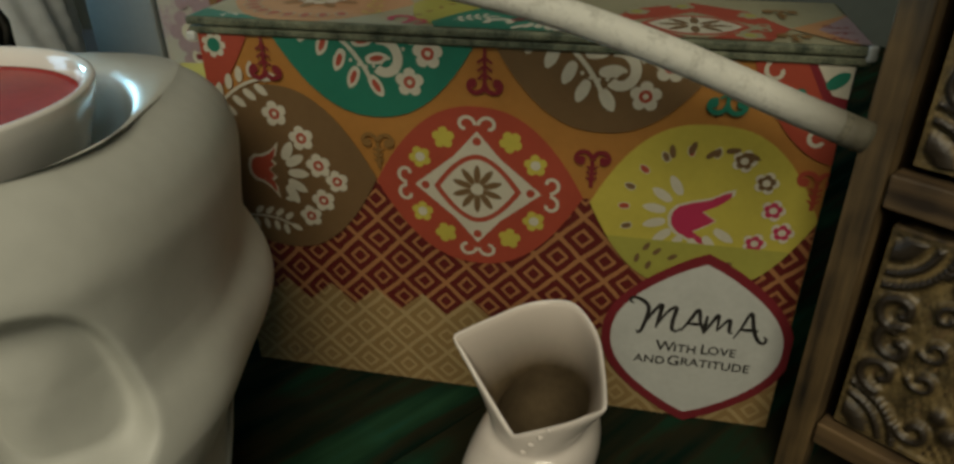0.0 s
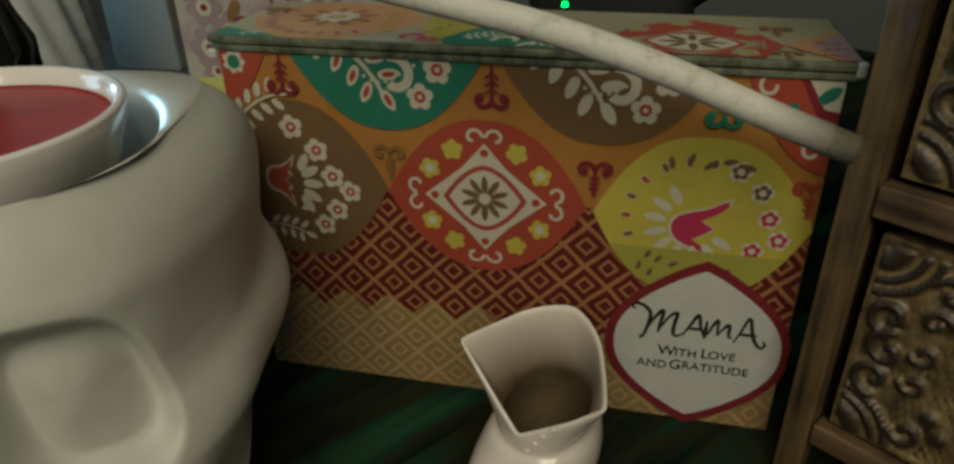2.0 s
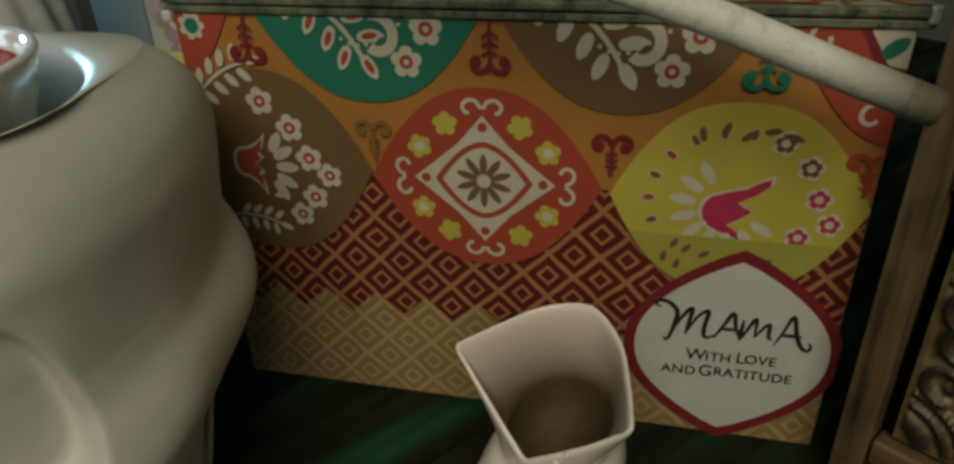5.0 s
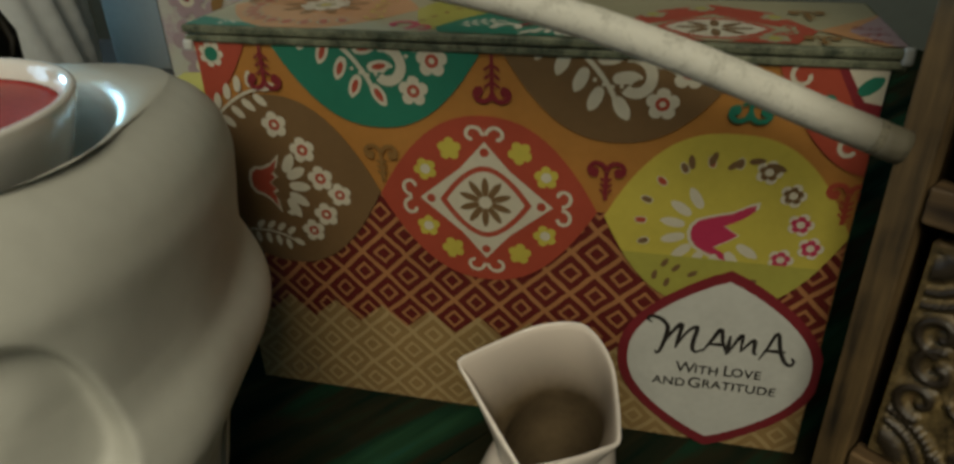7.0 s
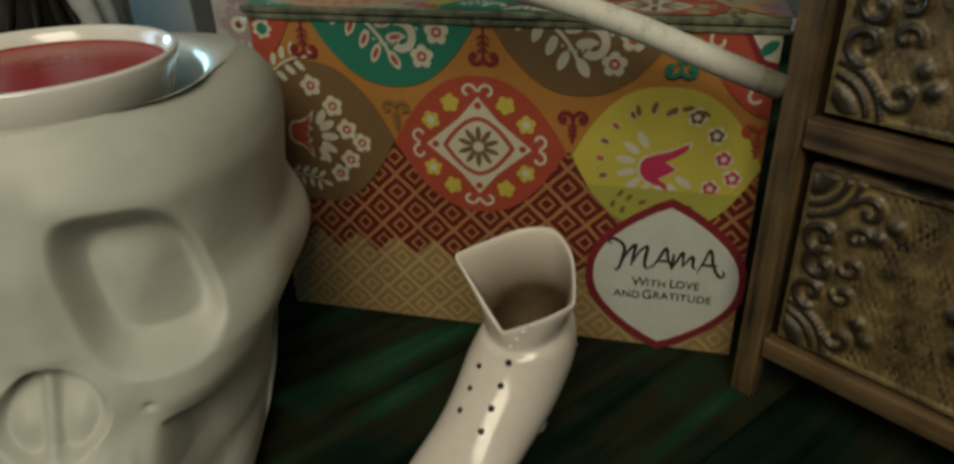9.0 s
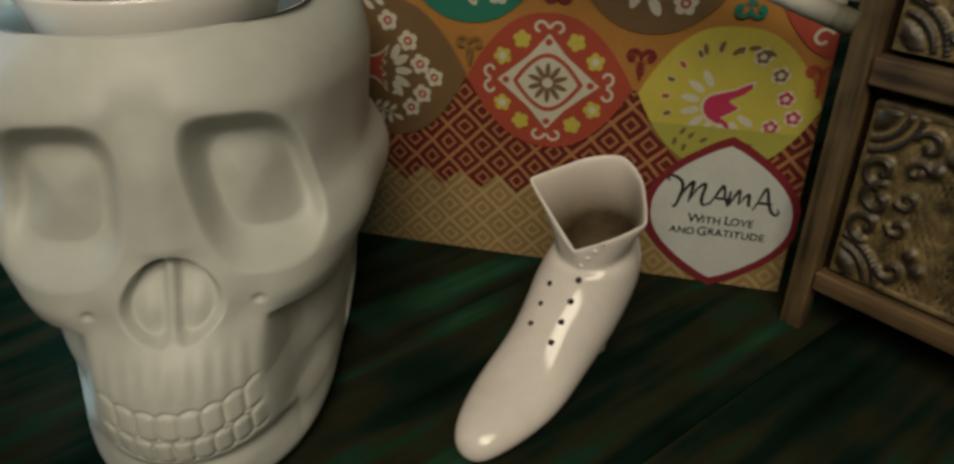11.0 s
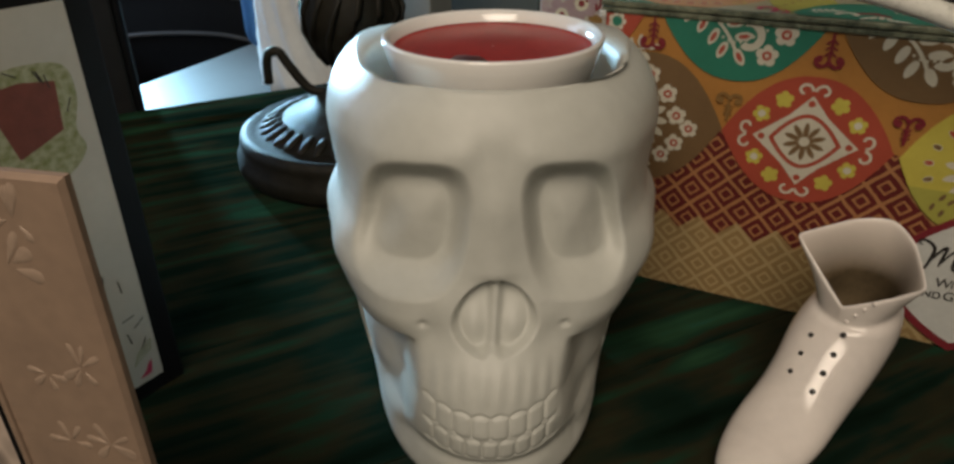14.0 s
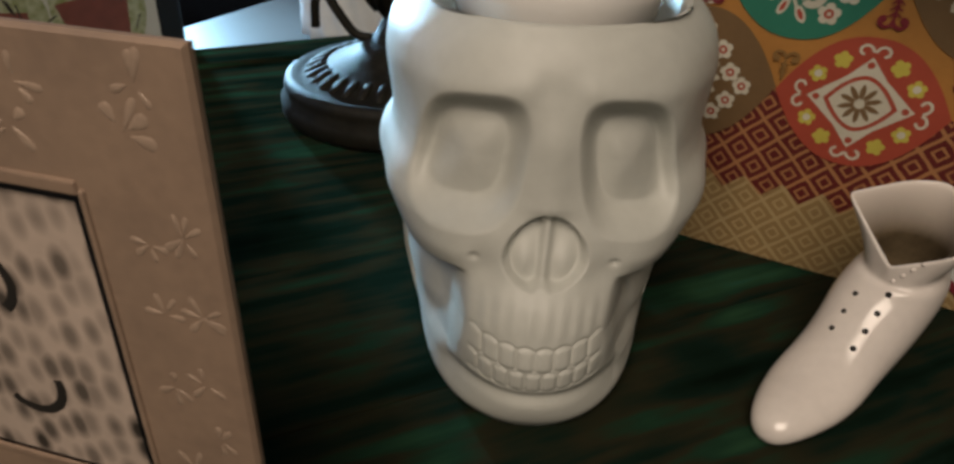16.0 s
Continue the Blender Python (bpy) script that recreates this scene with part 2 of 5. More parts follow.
cramp.color_ramp.elements[0].position, cramp.color_ramp.elements[1].position = 0.22, 0.62
cramp.color_ramp.elements[0].color, cramp.color_ramp.elements[1].color = (1, 1, 1, 1), (0, 0, 0, 1)
cmix.data_type = "RGBA"
cmix.inputs[7].default_value = (0.03, 0.025, 0.02, 1)
SN.links.new(cco.outputs["Object"], cmap.inputs["Vector"])
SN.links.new(cmap.outputs[0], cells.inputs["Vector"])
SN.links.new(cells.outputs["Distance"], cramp.inputs["Fac"])
cvar = SN.nodes.new("ShaderNodeMath")
cvar.operation = "MULTIPLY"
csep = SN.nodes.new("ShaderNodeSeparateColor")
SN.links.new(cells.outputs["Color"], csep.inputs[0])
SN.links.new(cramp.outputs["Color"], cvar.inputs[0])
cdeep = SN.nodes.new("ShaderNodeMath")
cdeep.operation = "MULTIPLY_ADD"
cdeep.inputs[1].default_value, cdeep.inputs[2].default_value = 0.6, 0.4
SN.links.new(csep.outputs[0], cdeep.inputs[0])
SN.links.new(cdeep.outputs[0], cvar.inputs[1])
SN.links.new(cvar.outputs[0], cmix.inputs[0])
SB = SN.nodes["Principled BSDF"]
SN.links.new(SB.inputs["Base Color"].links[0].from_socket, cmix.inputs[6])
SN.links.new(cmix.outputs[2], SB.inputs["Base Color"])
CARD_WHITE = material("card_white", (0.45, 0.45, 0.395), rough=0.55, tone=0.05, scale=30)
LEAF_INK = material("leaf_green_print", (0.34, 0.36, 0.24), rough=0.6, colour2=(0.17, 0.20, 0.075), scale=300, cut=(0.40, 0.58))
POT_INK = material("pot_red_print", (0.18, 0.055, 0.04), rough=0.6, tone=0.15, scale=150)
WALL_PAINT = material("grey_green_paint", (0.14, 0.16, 0.138), rough=0.8, tone=0.08, scale=6, bump=0.15, bump_scale=120)
CURTAIN = material("white_curtain", (0.80, 0.83, 0.84), rough=0.85, tone=0.05, scale=20, bump=0.1, bump_scale=500)
# White paint darkened, so the bench's shade sits in its base colour.
SILL_WHITE = material("darkened_sill_white", (0.13, 0.125, 0.12), rough=0.5, tone=0.05, scale=10)
CARTON_GREY = material("pale_carton", (0.36, 0.38, 0.355), rough=0.7, tone=0.06, scale=14, bump=0.05)
BLUE = material("blue_plastic", (0.06, 0.17, 0.36), rough=0.4, tone=0.1, scale=20)
BLACK_PLASTIC = material("black_plastic", (0.012, 0.012, 0.013), rough=0.45, tone=0.2, scale=60)
BAG_PAPER = material("floral_bag_paper", (0.40, 0.38, 0.34), rough=0.5, colour2=(0.34, 0.26, 0.29), scale=55, cut=(0.38, 0.52))
PINK = paper("paper_pink", (0.33, 0.24, 0.27))
CARPET = material("dark_floor", (0.10, 0.07, 0.05), rough=0.8, tone=0.2, scale=12)
CEILING_PAINT = material("ceiling_paint", (0.7, 0.68, 0.62), rough=0.9, tone=0.04, scale=3)


def glow(name, colour, strength):
    m = bpy.data.materials.new(name)
    m.use_nodes = True
    b = m.node_tree.nodes["Principled BSDF"]
    b.inputs["Base Color"].default_value = (*colour, 1)
    b.inputs["Emission Color"].default_value = (*colour, 1)
    b.inputs["Emission Strength"].default_value = strength
    return m


LED = glow("green_led", (0.02, 1.0, 0.12), 3.0)


# ---- builders ----
def mesh_object(name, verts, faces, mats, parent=None, label="", smooth=False, index=None):
    me = bpy.data.meshes.new(name)
    me.from_pydata([tuple(v) for v in verts], [], [tuple(f) for f in faces])
    for m in mats if isinstance(mats, (list, tuple)) else [mats]:
        me.materials.append(m)
    if index is not None:
        me.polygons.foreach_set("material_index", index)
    if smooth:
        me.polygons.foreach_set("use_smooth", [True] * len(me.polygons))
    me.update()
    ob = new(name, me)
    if parent is not None:
        ob.parent = parent
    if label:
        tagged(ob, label)
    return ob


def part(name, bm, mat, parent=None, label="", smooth=False):
    """One bmesh as one mesh object under a thing or a part."""
    me = bpy.data.meshes.new(name)
    bm.to_mesh(me)
    bm.free()
    for m in mat if isinstance(mat, (list, tuple)) else [mat]:
        me.materials.append(m)
    if smooth:
        me.polygons.foreach_set("use_smooth", [True] * len(me.polygons))
    ob = new(name, me)
    if parent is not None:
        ob.parent = parent
    if label:
        tagged(ob, label)
    return ob


def thing(name, m, label, category, group="", kind=""):
    ob = new(name)
    ob.empty_display_size = 0.02
    ob.matrix_world = m
    return tagged(ob, label, category, group, kind)


def box(x0, x1, y0, y1, z0, z1, bevel=0.0, segments=2, bm=None):
    bm = bm or bmesh.new()
    r = bmesh.ops.create_cube(bm, size=1)
    for v in r["verts"]:
        v.co = Vector(((x0 + x1) / 2 + v.co.x * (x1 - x0), (y0 + y1) / 2 + v.co.y * (y1 - y0), (z0 + z1) / 2 + v.co.z * (z1 - z0)))
    if bevel:
        edges = {e for v in r["verts"] for e in v.link_edges}
        bmesh.ops.bevel(bm, geom=list(edges), offset=bevel, segments=segments, affect="EDGES", profile=0.5)
    return bm


def lathe(profile, steps=64, close=False):
    """A turned body from (radius, height) pairs, bottom first."""
    bm = bmesh.new()
    rings = []
    for r, z in profile:
        rings.append([bm.verts.new((r * math.cos(2 * math.pi * k / steps), r * math.sin(2 * math.pi * k / steps), z)) for k in range(steps)])
    for a, b in zip(rings, rings[1:]):
        for k in range(steps):
            bm.faces.new((a[k], a[(k + 1) % steps], b[(k + 1) % steps], b[k]))
    if close:
        bm.faces.new(rings[0][::-1])
        bm.faces.new(rings[-1])
    return bm


def tube(points, radius, sides=10, bm=None, taper=None):
    """A round bar along a list of points."""
    bm = bm or bmesh.new()
    pts = [Vector(p) for p in points]
    rings = []
    up = Vector((0.13, 0.31, 0.94))
    for i, p in enumerate(pts):
        d = (pts[min(i + 1, len(pts) - 1)] - pts[max(i - 1, 0)]).normalized()
        a = d.cross(up).normalized()
        b = d.cross(a).normalized()
        r = radius * (taper(i / (len(pts) - 1)) if taper else 1)
        rings.append([bm.verts.new(p + r * (math.cos(2 * math.pi * k / sides) * a + math.sin(2 * math.pi * k / sides) * b)) for k in range(sides)])
    for a, b in zip(rings, rings[1:]):
        for k in range(sides):
            bm.faces.new((a[k], a[(k + 1) % sides], b[(k + 1) % sides], b[k]))
    bm.faces.new(rings[0][::-1])
    bm.faces.new(rings[-1])
    bmesh.ops.recalc_face_normals(bm, faces=bm.faces)
    return bm


def spline(points, n=12):
    """Catmull-Rom points through a short list."""
    p = [Vector(q) for q in points]
    p = [2 * p[0] - p[1]] + p + [2 * p[-1] - p[-2]]
    out = []
    for i in range(1, len(p) - 2):
        for k in range(n):
            t = k / n
            a, b, c, d = p[i - 1], p[i], p[i + 1], p[i + 2]
            out.append(0.5 * (2 * b + (c - a) * t + (2 * a - 5 * b + 4 * c - d) * t * t + (3 * b - a - 3 * c + d) * t * t * t))
    out.append(p[-2])
    return out


class Print:
    """Flat printed shapes on one sheet, each layer a hair above the last, cut at the sheet's edges."""

    def __init__(self, x0, x1, z0, z1, step=0.000006):
        self.win, self.step, self.level = (x0, x1, z0, z1), step, 0
        self.verts, self.faces, self.index, self.mats = [], [], [], []

    def poly(self, pts, mat):
        x0, x1, z0, z1 = self.win
        for axis, lim, sign in ((0, x0, 1), (0, x1, -1), (1, z0, 1), (1, z1, -1)):
            out = []
            for a, b in zip(pts, pts[1:] + pts[:1]):
                ina, inb = (a[axis] - lim) * sign >= 0, (b[axis] - lim) * sign >= 0
                if ina:
                    out.append(a)
                if ina != inb:
                    t = (lim - a[axis]) / (b[axis] - a[axis])
                    out.append((a[0] + t * (b[0] - a[0]), a[1] + t * (b[1] - a[1])))
            pts = out
            if len(pts) < 3:
                return
        self.level += 1
        if mat not in self.mats:
            self.mats.append(mat)
        n = len(self.verts)
        self.verts += [(p[0], -self.step * self.level, p[1]) for p in pts]
        self.faces.append(list(range(n, n + len(pts))))
        self.index.append(self.mats.index(mat))

    def stroke(self, pts, width, mat, taper=True):
        left, right = [], []
        n = len(pts)
        for i, p in enumerate(pts):
            a, b = pts[max(i - 1, 0)], pts[min(i + 1, n - 1)]
            dx, dz = b[0] - a[0], b[1] - a[1]
            l = math.hypot(dx, dz) or 1
            w = width / 2 * ((0.35 + 0.65 * math.sin(math.pi * min(1, (i + 0.6) / n))) if taper else 1)
            left.append((p[0] - dz / l * w, p[1] + dx / l * w))
            right.append((p[0] + dz / l * w, p[1] - dx / l * w))
        self.level += 1
        lvl = self.level
        for i in range(n - 1):
            self.level = lvl - 1
            self.poly([left[i], left[i + 1], right[i + 1], right[i]], mat)
        self.level = lvl

    def disc(self, c, r, mat, n=18, rz=None):
        self.poly([(c[0] + r * math.cos(2 * math.pi * k / n), c[1] + (rz or r) * math.sin(2 * math.pi * k / n)) for k in range(n)], mat)

    def leaf(self, c, length, width, angle, mat):
        a = radians(angle)
        ca, sa = math.cos(a), math.sin(a)
        pts = []
        for k in range(16):
            t = 2 * math.pi * k / 16
            u, v = math.cos(t) * length / 2, math.sin(t) * width / 2 * (1 - 0.35 * math.cos(t) ** 3)
            pts.append((c[0] + u * ca - v * sa, c[1] + u * sa + v * ca))
        self.poly(pts, mat)

    def flower(self, c, r, petals, mat, eye=None, dot=None, turn=0.0, depth=0.28):
        pts = []
        for k in range(petals * 8):
            t = 2 * math.pi * k / (petals * 8)
            rr = r * (1 - depth + depth * abs(math.cos(petals * t / 2)) ** 0.7 * 1.15)
            pts.append((c[0] + rr * math.cos(t + turn), c[1] + rr * math.sin(t + turn)))
        self.poly(pts, mat)
        if eye:
            self.disc(c, r * 0.45, eye, 12)
        if dot:
            self.disc(c, r * 0.2, dot, 10)

    def curl(self, c, r, start, sweep, width, mat, shrink=0.35):
        pts = []
        for k in range(18):
            t = k / 17
            a = radians(start + sweep * t)
            rr = r * (1 - (1 - shrink) * t)
            pts.append((c[0] + rr * math.cos(a), c[1] + rr * math.sin(a)))
        self.stroke(pts, width, mat, taper=False)

    def done(self, name, parent, label="", m=None):
        ob = mesh_object(name, self.verts, self.faces, self.mats, parent, label, index=self.index)
        if m is not None:
            ob.matrix_local = m
        return ob


def words(text, size, mat, parent, place, name="lettering", label="", shear=0.0, stretch=1.0, bold=0.0, spacing=1.0):
    """Lettering in the built-in font as a flat mesh; place: pose in the parent's coordinates."""
    cu = bpy.data.curves.new(name, "FONT")
    cu.body, cu.size, cu.shear, cu.align_x, cu.offset, cu.space_character = text, size, shear, "CENTER", bold, spacing
    tmp = bpy.data.objects.new("tmp", cu)
    scene.collection.objects.link(tmp)
    me = bpy.data.meshes.new_from_object(tmp.evaluated_get(bpy.context.evaluated_depsgraph_get()))
    bpy.data.objects.remove(tmp)
    bpy.data.curves.remove(cu)
    me.materials.clear()
    me.materials.append(mat)
    me.transform(Matrix.Diagonal((stretch, 1, 1, 1)))
    ob = new(name, me)
    ob.parent = parent
    ob.matrix_local = place
    if label:
        tagged(ob, label)
    return ob


# ---- setting ----
# the table top: planks along one direction, with a raised edge board at its far end
PLANK = 53.5
table = thing("table", pose(-0.30, 0.0, 0, 0, 0, PLANK), "dark green stained wooden plank table", "table", kind="structure")
ledges = [-0.80, -0.66, -0.52, -0.385, -0.25, -0.118, 0.015, 0.15, 0.285]
for k in range(len(ledges) - 1):
    a, b = ledges[k], ledges[k + 1]
    bm = box(-0.85, 0.95, a + 0.00025, b - 0.00025, -0.028, 0.0, bevel=0.0007)
    part("plank", bm, TABLE_WOOD, table)
part("edge_board", box(-0.85, 0.95, 0.2855, 0.345, -0.045, 0.0035, bevel=0.003), TABLE_WOOD, table, "green edge board along the far side")
for sx in (-0.75, 0.85):
    for sy in (-0.72, 0.26):
        part("leg", box(sx - 0.035, sx + 0.035, sy - 0.035, sy + 0.035, -0.75, -0.028, bevel=0.004), TABLE_WOOD, table)

# room
part_floor = part("floor", box(-2.6, 2.2, -2.2, 1.35, -0.80, -0.75), CARPET)
tagged(part_floor, "dark brown floor of the room", "floor", kind="structure")
for nm, b6 in (("wall_north", (-2.6, 2.2, 1.15, 1.27, -0.75, 1.7)), ("wall_south", (-2.6, 2.2, -2.2, -2.1, -0.75, 1.7)),
               ("wall_east", (2.1, 2.2, -2.1, 1.15, -0.75, 1.7))):
    tagged(part(nm, box(*b6), WALL_PAINT), "grey-green painted plain room wall", "wall", kind="structure")
west = thing("wall_west", pose(0, 0, 0), "grey-green painted wall with a window opening", "wall", kind="structure")
for b6 in ((-2.6, -2.5, -2.1, -0.75, -0.75, 1.7), (-2.6, -2.5, 0.55, 1.15, -0.75, 1.7), (-2.6, -2.5, -0.75, 0.55, -0.75, 0.1), (-2.6, -2.5, -0.75, 0.55, 1.4, 1.7)):
    part("wall_piece", box(*b6), WALL_PAINT, west)
tagged(part("ceiling", box(-2.6, 2.2, -2.2, 1.27, 1.7, 1.76), CEILING_PAINT), "off-white painted ceiling", "ceiling", kind="structure")

# ---- skull warmer ----
def sstep(a, b, x):
    t = np.clip((x - a) / (b - a), 0, 1)
    return t * t * (3 - 2 * t)


def skull_mesh(name, mat, parent):
    """Hollow ceramic skull: an outline that changes with height, with the face pressed into its front."""
    H = np.array([0.0, 0.003, 0.010, 0.022, 0.040, 0.058, 0.070, 0.085, 0.100, 0.106, 0.111, 0.118, 0.132, 0.148, 0.160, 0.168, 0.1725, 0.1745])
    A = np.array([0.046, 0.0520, 0.0570, 0.0625, 0.0680, 0.0705, 0.0712, 0.0750, 0.0788, 0.0790, 0.0775, 0.0792, 0.0816, 0.0834, 0.0808, 0.0752, 0.0695, 0.0650])
    F = np.array([0.098, 0.1025, 0.1055, 0.1070, 0.1065, 0.1010, 0.0905, 0.0830, 0.0770, 0.0755, 0.0745, 0.0735, 0.0725, 0.0710, 0.0680, 0.0640, 0.0605, 0.0575])
    B = np.array([0.045, 0.0500, 0.0550, 0.0630, 0.0750, 0.0870, 0.0950, 0.1020, 0.1070, 0.1090, 0.1100, 0.1110, 0.1110, 0.1060, 0.0970, 0.0855, 0.0765, 0.0705])
    zs = np.linspace(0, 1, 330)
    zs = 0.1745 * zs
    n_phi = 520
    t = np.linspace(0, 1, n_phi, endpoint=False)
    phi = 2 * math.pi * (t - 0.10 * np.sin(2 * math.pi * t) / 1.0 * 0.9)          # denser at the face
    Z, PH = np.meshgrid(zs, phi, indexing="ij")
    def smooth_at(V):
        v = np.interp(zs, H, V)
        k = np.hanning(29)[1:-1]
        return np.convolve(np.pad(v, 13, mode="edge"), k / k.sum(), mode="valid")[:, None]
    a, f, b = smooth_at(A), smooth_at(F), smooth_at(B)
    yc = np.interp(zs, [0, 0.05, 0.10, 0.1745], [0.022, 0.000, -0.036, -0.040])[:, None]
    p = 2 / np.interp(zs, [0.0, 0.06, 0.09, 0.12, 0.1745], [2.2, 2.5, 2.75, 2.4, 2.2])[:, None]
    s, c = np.sin(PH), np.cos(PH)
    X = a * np.sign(s) * np.abs(s) ** p
    Y = yc + np.where(c > 0, f - yc, b + yc) * np.sign(c) * np.abs(c) ** p
    front = sstep(0.0, 0.30, c)
    ax = np.abs(X)
    # eye sockets: rounded squares with a gently domed floor
    ex, ez = (ax - np.where(X > 0, 0.0355, 0.0328) - 0.13 * (0.1192 - Z)) / np.where(X > 0, 0.0224, 0.0198), (Z - 0.1192 + 0.10 * (ax - 0.0335)) / 0.0272
    q = (np.abs(ex) ** 3.2 + np.abs(ez) ** 3.2) ** (1 / 3.2)
    D = 0.0128 * (1 - sstep(0.64, 1.12, q)) - 0.0062 * (1 - sstep(0.0, 0.98, q))
    # brow and bridge of the nose
    D -= 0.0016 * np.exp(-(((Z - 0.1535 + 0.0008 * (ax / 0.01)) / 0.0065) ** 2)) * sstep(0.004, 0.015, ax) * (1 - sstep(0.048, 0.06, ax))
    D -= 0.0030 * np.exp(-((ax / 0.0085) ** 2)) * sstep(0.096, 0.104, Z) * (1 - sstep(0.128, 0.152, Z))
    # nose: two lobes and a septum
    up, dn = np.clip((Z - 0.0815) / 0.0195, 0, 1), np.clip((0.0815 - Z) / 0.0115, 0, 1)
    wn = 0.0005 + 0.0168 * np.where(Z > 0.0815, (1 - up ** 2) ** 0.75, (1 - dn ** 2) ** 0.5)
    lobe = np.where(Z < 0.078, 0.0026 * np.exp(-((ax / 0.0035) ** 2)), 0)
    inside = (1 - sstep(0.80, 1.12, ax / wn)) * sstep(0.0690 + lobe, 0.0720 + lobe, Z) * (1 - sstep(0.0970, 0.1012, Z))
    D += inside * (0.0070 - 0.0045 * np.exp(-((ax / 0.0022) ** 2)) - 0.0030 * np.exp(-(((ax - 0.0085) / 0.006) ** 2 + ((Z - 0.080) / 0.008) ** 2)))
    D -= 0.0018 * np.exp(-((ax / 0.020) ** 2 + ((Z - 0.066) / 0.006) ** 2))
    # cheekbones and the hollows below them
    D -= 0.0022 * np.exp(-(((ax - 0.052) / 0.020) ** 2 + ((Z - 0.086) / 0.013) ** 2))
    edge = np.interp(Z, [0.012, 0.03, 0.05, 0.07], [0.050, 0.0370, 0.0325, 0.0345])
    D += 0.017 * sstep(edge - 0.004, edge + 0.013, ax) * sstep(0.010, 0.036, Z) * (1 - sstep(0.0675, 0.0725, Z + 0.08 * (ax - 0.05)))
    D += 8.0 * np.minimum(ax, 0.040) ** 2 * (1 - sstep(0.056, 0.082, Z)) * sstep(0.004, 0.02, Z)
    D += 0.0030 * np.exp(-(((ax - 0.0255) / 0.008) ** 2 + ((Z - 0.0765) / 0.008) ** 2))
    # temples
    D += 0.0050 * np.exp(-(((ax - 0.068) / 0.010) ** 2 + ((Z - 0.130) / 0.018) ** 2))
    # ribs of the upper jaw over the teeth
    band = sstep(0.050, 0.056, Z) * (1 - sstep(0.060, 0.072, Z)) * (1 - sstep(0.025, 0.032, ax))
    arc = np.sign(X) * (ax + 2.2 * ax ** 2 + 90 * ax ** 4 * 4)
    D -= 0.00028 * band * np.cos(2 * math.pi * arc / 0.0070 + math.pi)
    # teeth: two rows with scalloped ends
    def rows(z0, z1, wide, shift):
        k = (arc + shift) / wide
        cell = np.abs(k - np.floor(k) - 0.5) * 2
        scal = 0.0016 * cell ** 2
        Zc = Z - 5.0 * ax ** 2
        m_z = np.minimum(Zc - (z0 + scal), (z1 - scal) - Zc)
        groove = np.minimum((1 - cell) * wide / 2, m_z)
        on = (m_z > -0.0018) * (1 - sstep(0.0265, 0.031, ax))
        return on * (0.00095 * np.exp(-((groove / 0.00072) ** 2)) - 0.0004 * sstep(0, 0.003, groove))
    upper, lower = rows(0.0375, 0.0490, 0.0082, 0.0), rows(0.0268, 0.0375, 0.0074, 0.0036)
    D += np.where(Z - 5.0 * ax ** 2 > 0.0375, upper, lower)
    # chin
    D += 0.0032 * np.exp(-(((Z - 0.0225) / 0.004) ** 2)) * (1 - sstep(0.034, 0.046, ax))
    # small pits beside the nose
    D += 0.0013 * np.exp(-(((ax - 0.0305) / 0.0022) ** 2 + ((Z - 0.0800) / 0.0016) ** 2))
    Y = Y - D * front
    # the jaw sits slightly to one side of the brow
    X = X + 0.0032 * (1 - sstep(0.045, 0.105, Z))
    # cheekbones stand out at the sides
    X = X + np.sign(X) * 0.0045 * np.exp(-(((Z - 0.096) / 0.014) ** 2 + ((Y - 0.040) / 0.022) ** 2)) * sstep(0.03, 0.055, ax)
    # the cheekbone runs back along the side as a low arch
    X = X + np.sign(X) * 0.0115 * np.exp(-(((Z - 0.091) / 0.017) ** 2 + ((Y + 0.030) / 0.045) ** 2)) * sstep(0.03, 0.060, ax)
    # soft unevenness of the cast
    V = np.stack([X, Y, Z], -1)
    rings = [V]
    # lip, inner wall and floor of the cavity
    def ring(ar, fr, br, z):
        xx = ar * np.sign(s[:1]) * np.abs(s[:1]) ** 0.93
        yy = np.where(c[:1] > 0, fr, br) * np.sign(c[:1]) * np.abs(c[:1]) ** 0.93
        return np.stack([xx, yy, np.full_like(xx, z)], -1)
    for q4 in ((0.0615, 0.0560, 0.0655, 0.1752), (0.0590, 0.0545, 0.0630, 0.1745), (0.0575, 0.0532, 0.0612, 0.1725), (0.0568, 0.0526, 0.0605, 0.168), (0.0556, 0.0518, 0.0590, 0.150), (0.0545, 0.0505, 0.0575, 0.106), (0.0345, 0.0345, 0.0345, 0.104), (0.0335, 0.0335, 0.0335, 0.1498), (0.001, 0.001, 0.001, 0.1500)):
        rings.append(ring(*q4))
    V = np.concatenate(rings, 0)
    nz = V.shape[0]
    idx = np.arange(nz * n_phi).reshape(nz, n_phi)
    quads = np.stack([idx[:-1], idx[1:], np.roll(idx[1:], -1, 1), np.roll(idx[:-1], -1, 1)], -1).reshape(-1, 4)
    faces = [tuple(q5) for q5 in quads.tolist()] + [tuple(idx[0].tolist())]
    return mesh_object(name, V.reshape(-1, 3).tolist(), faces, mat, parent, smooth=True)


# local y looks out of the face
SKULL = pose(-0.1388, -0.1204, 0.0, 0, 0, 180 + 26.5)
skull = skull_mesh("skull_warmer", BISQUE, None)
skull.matrix_world = SKULL
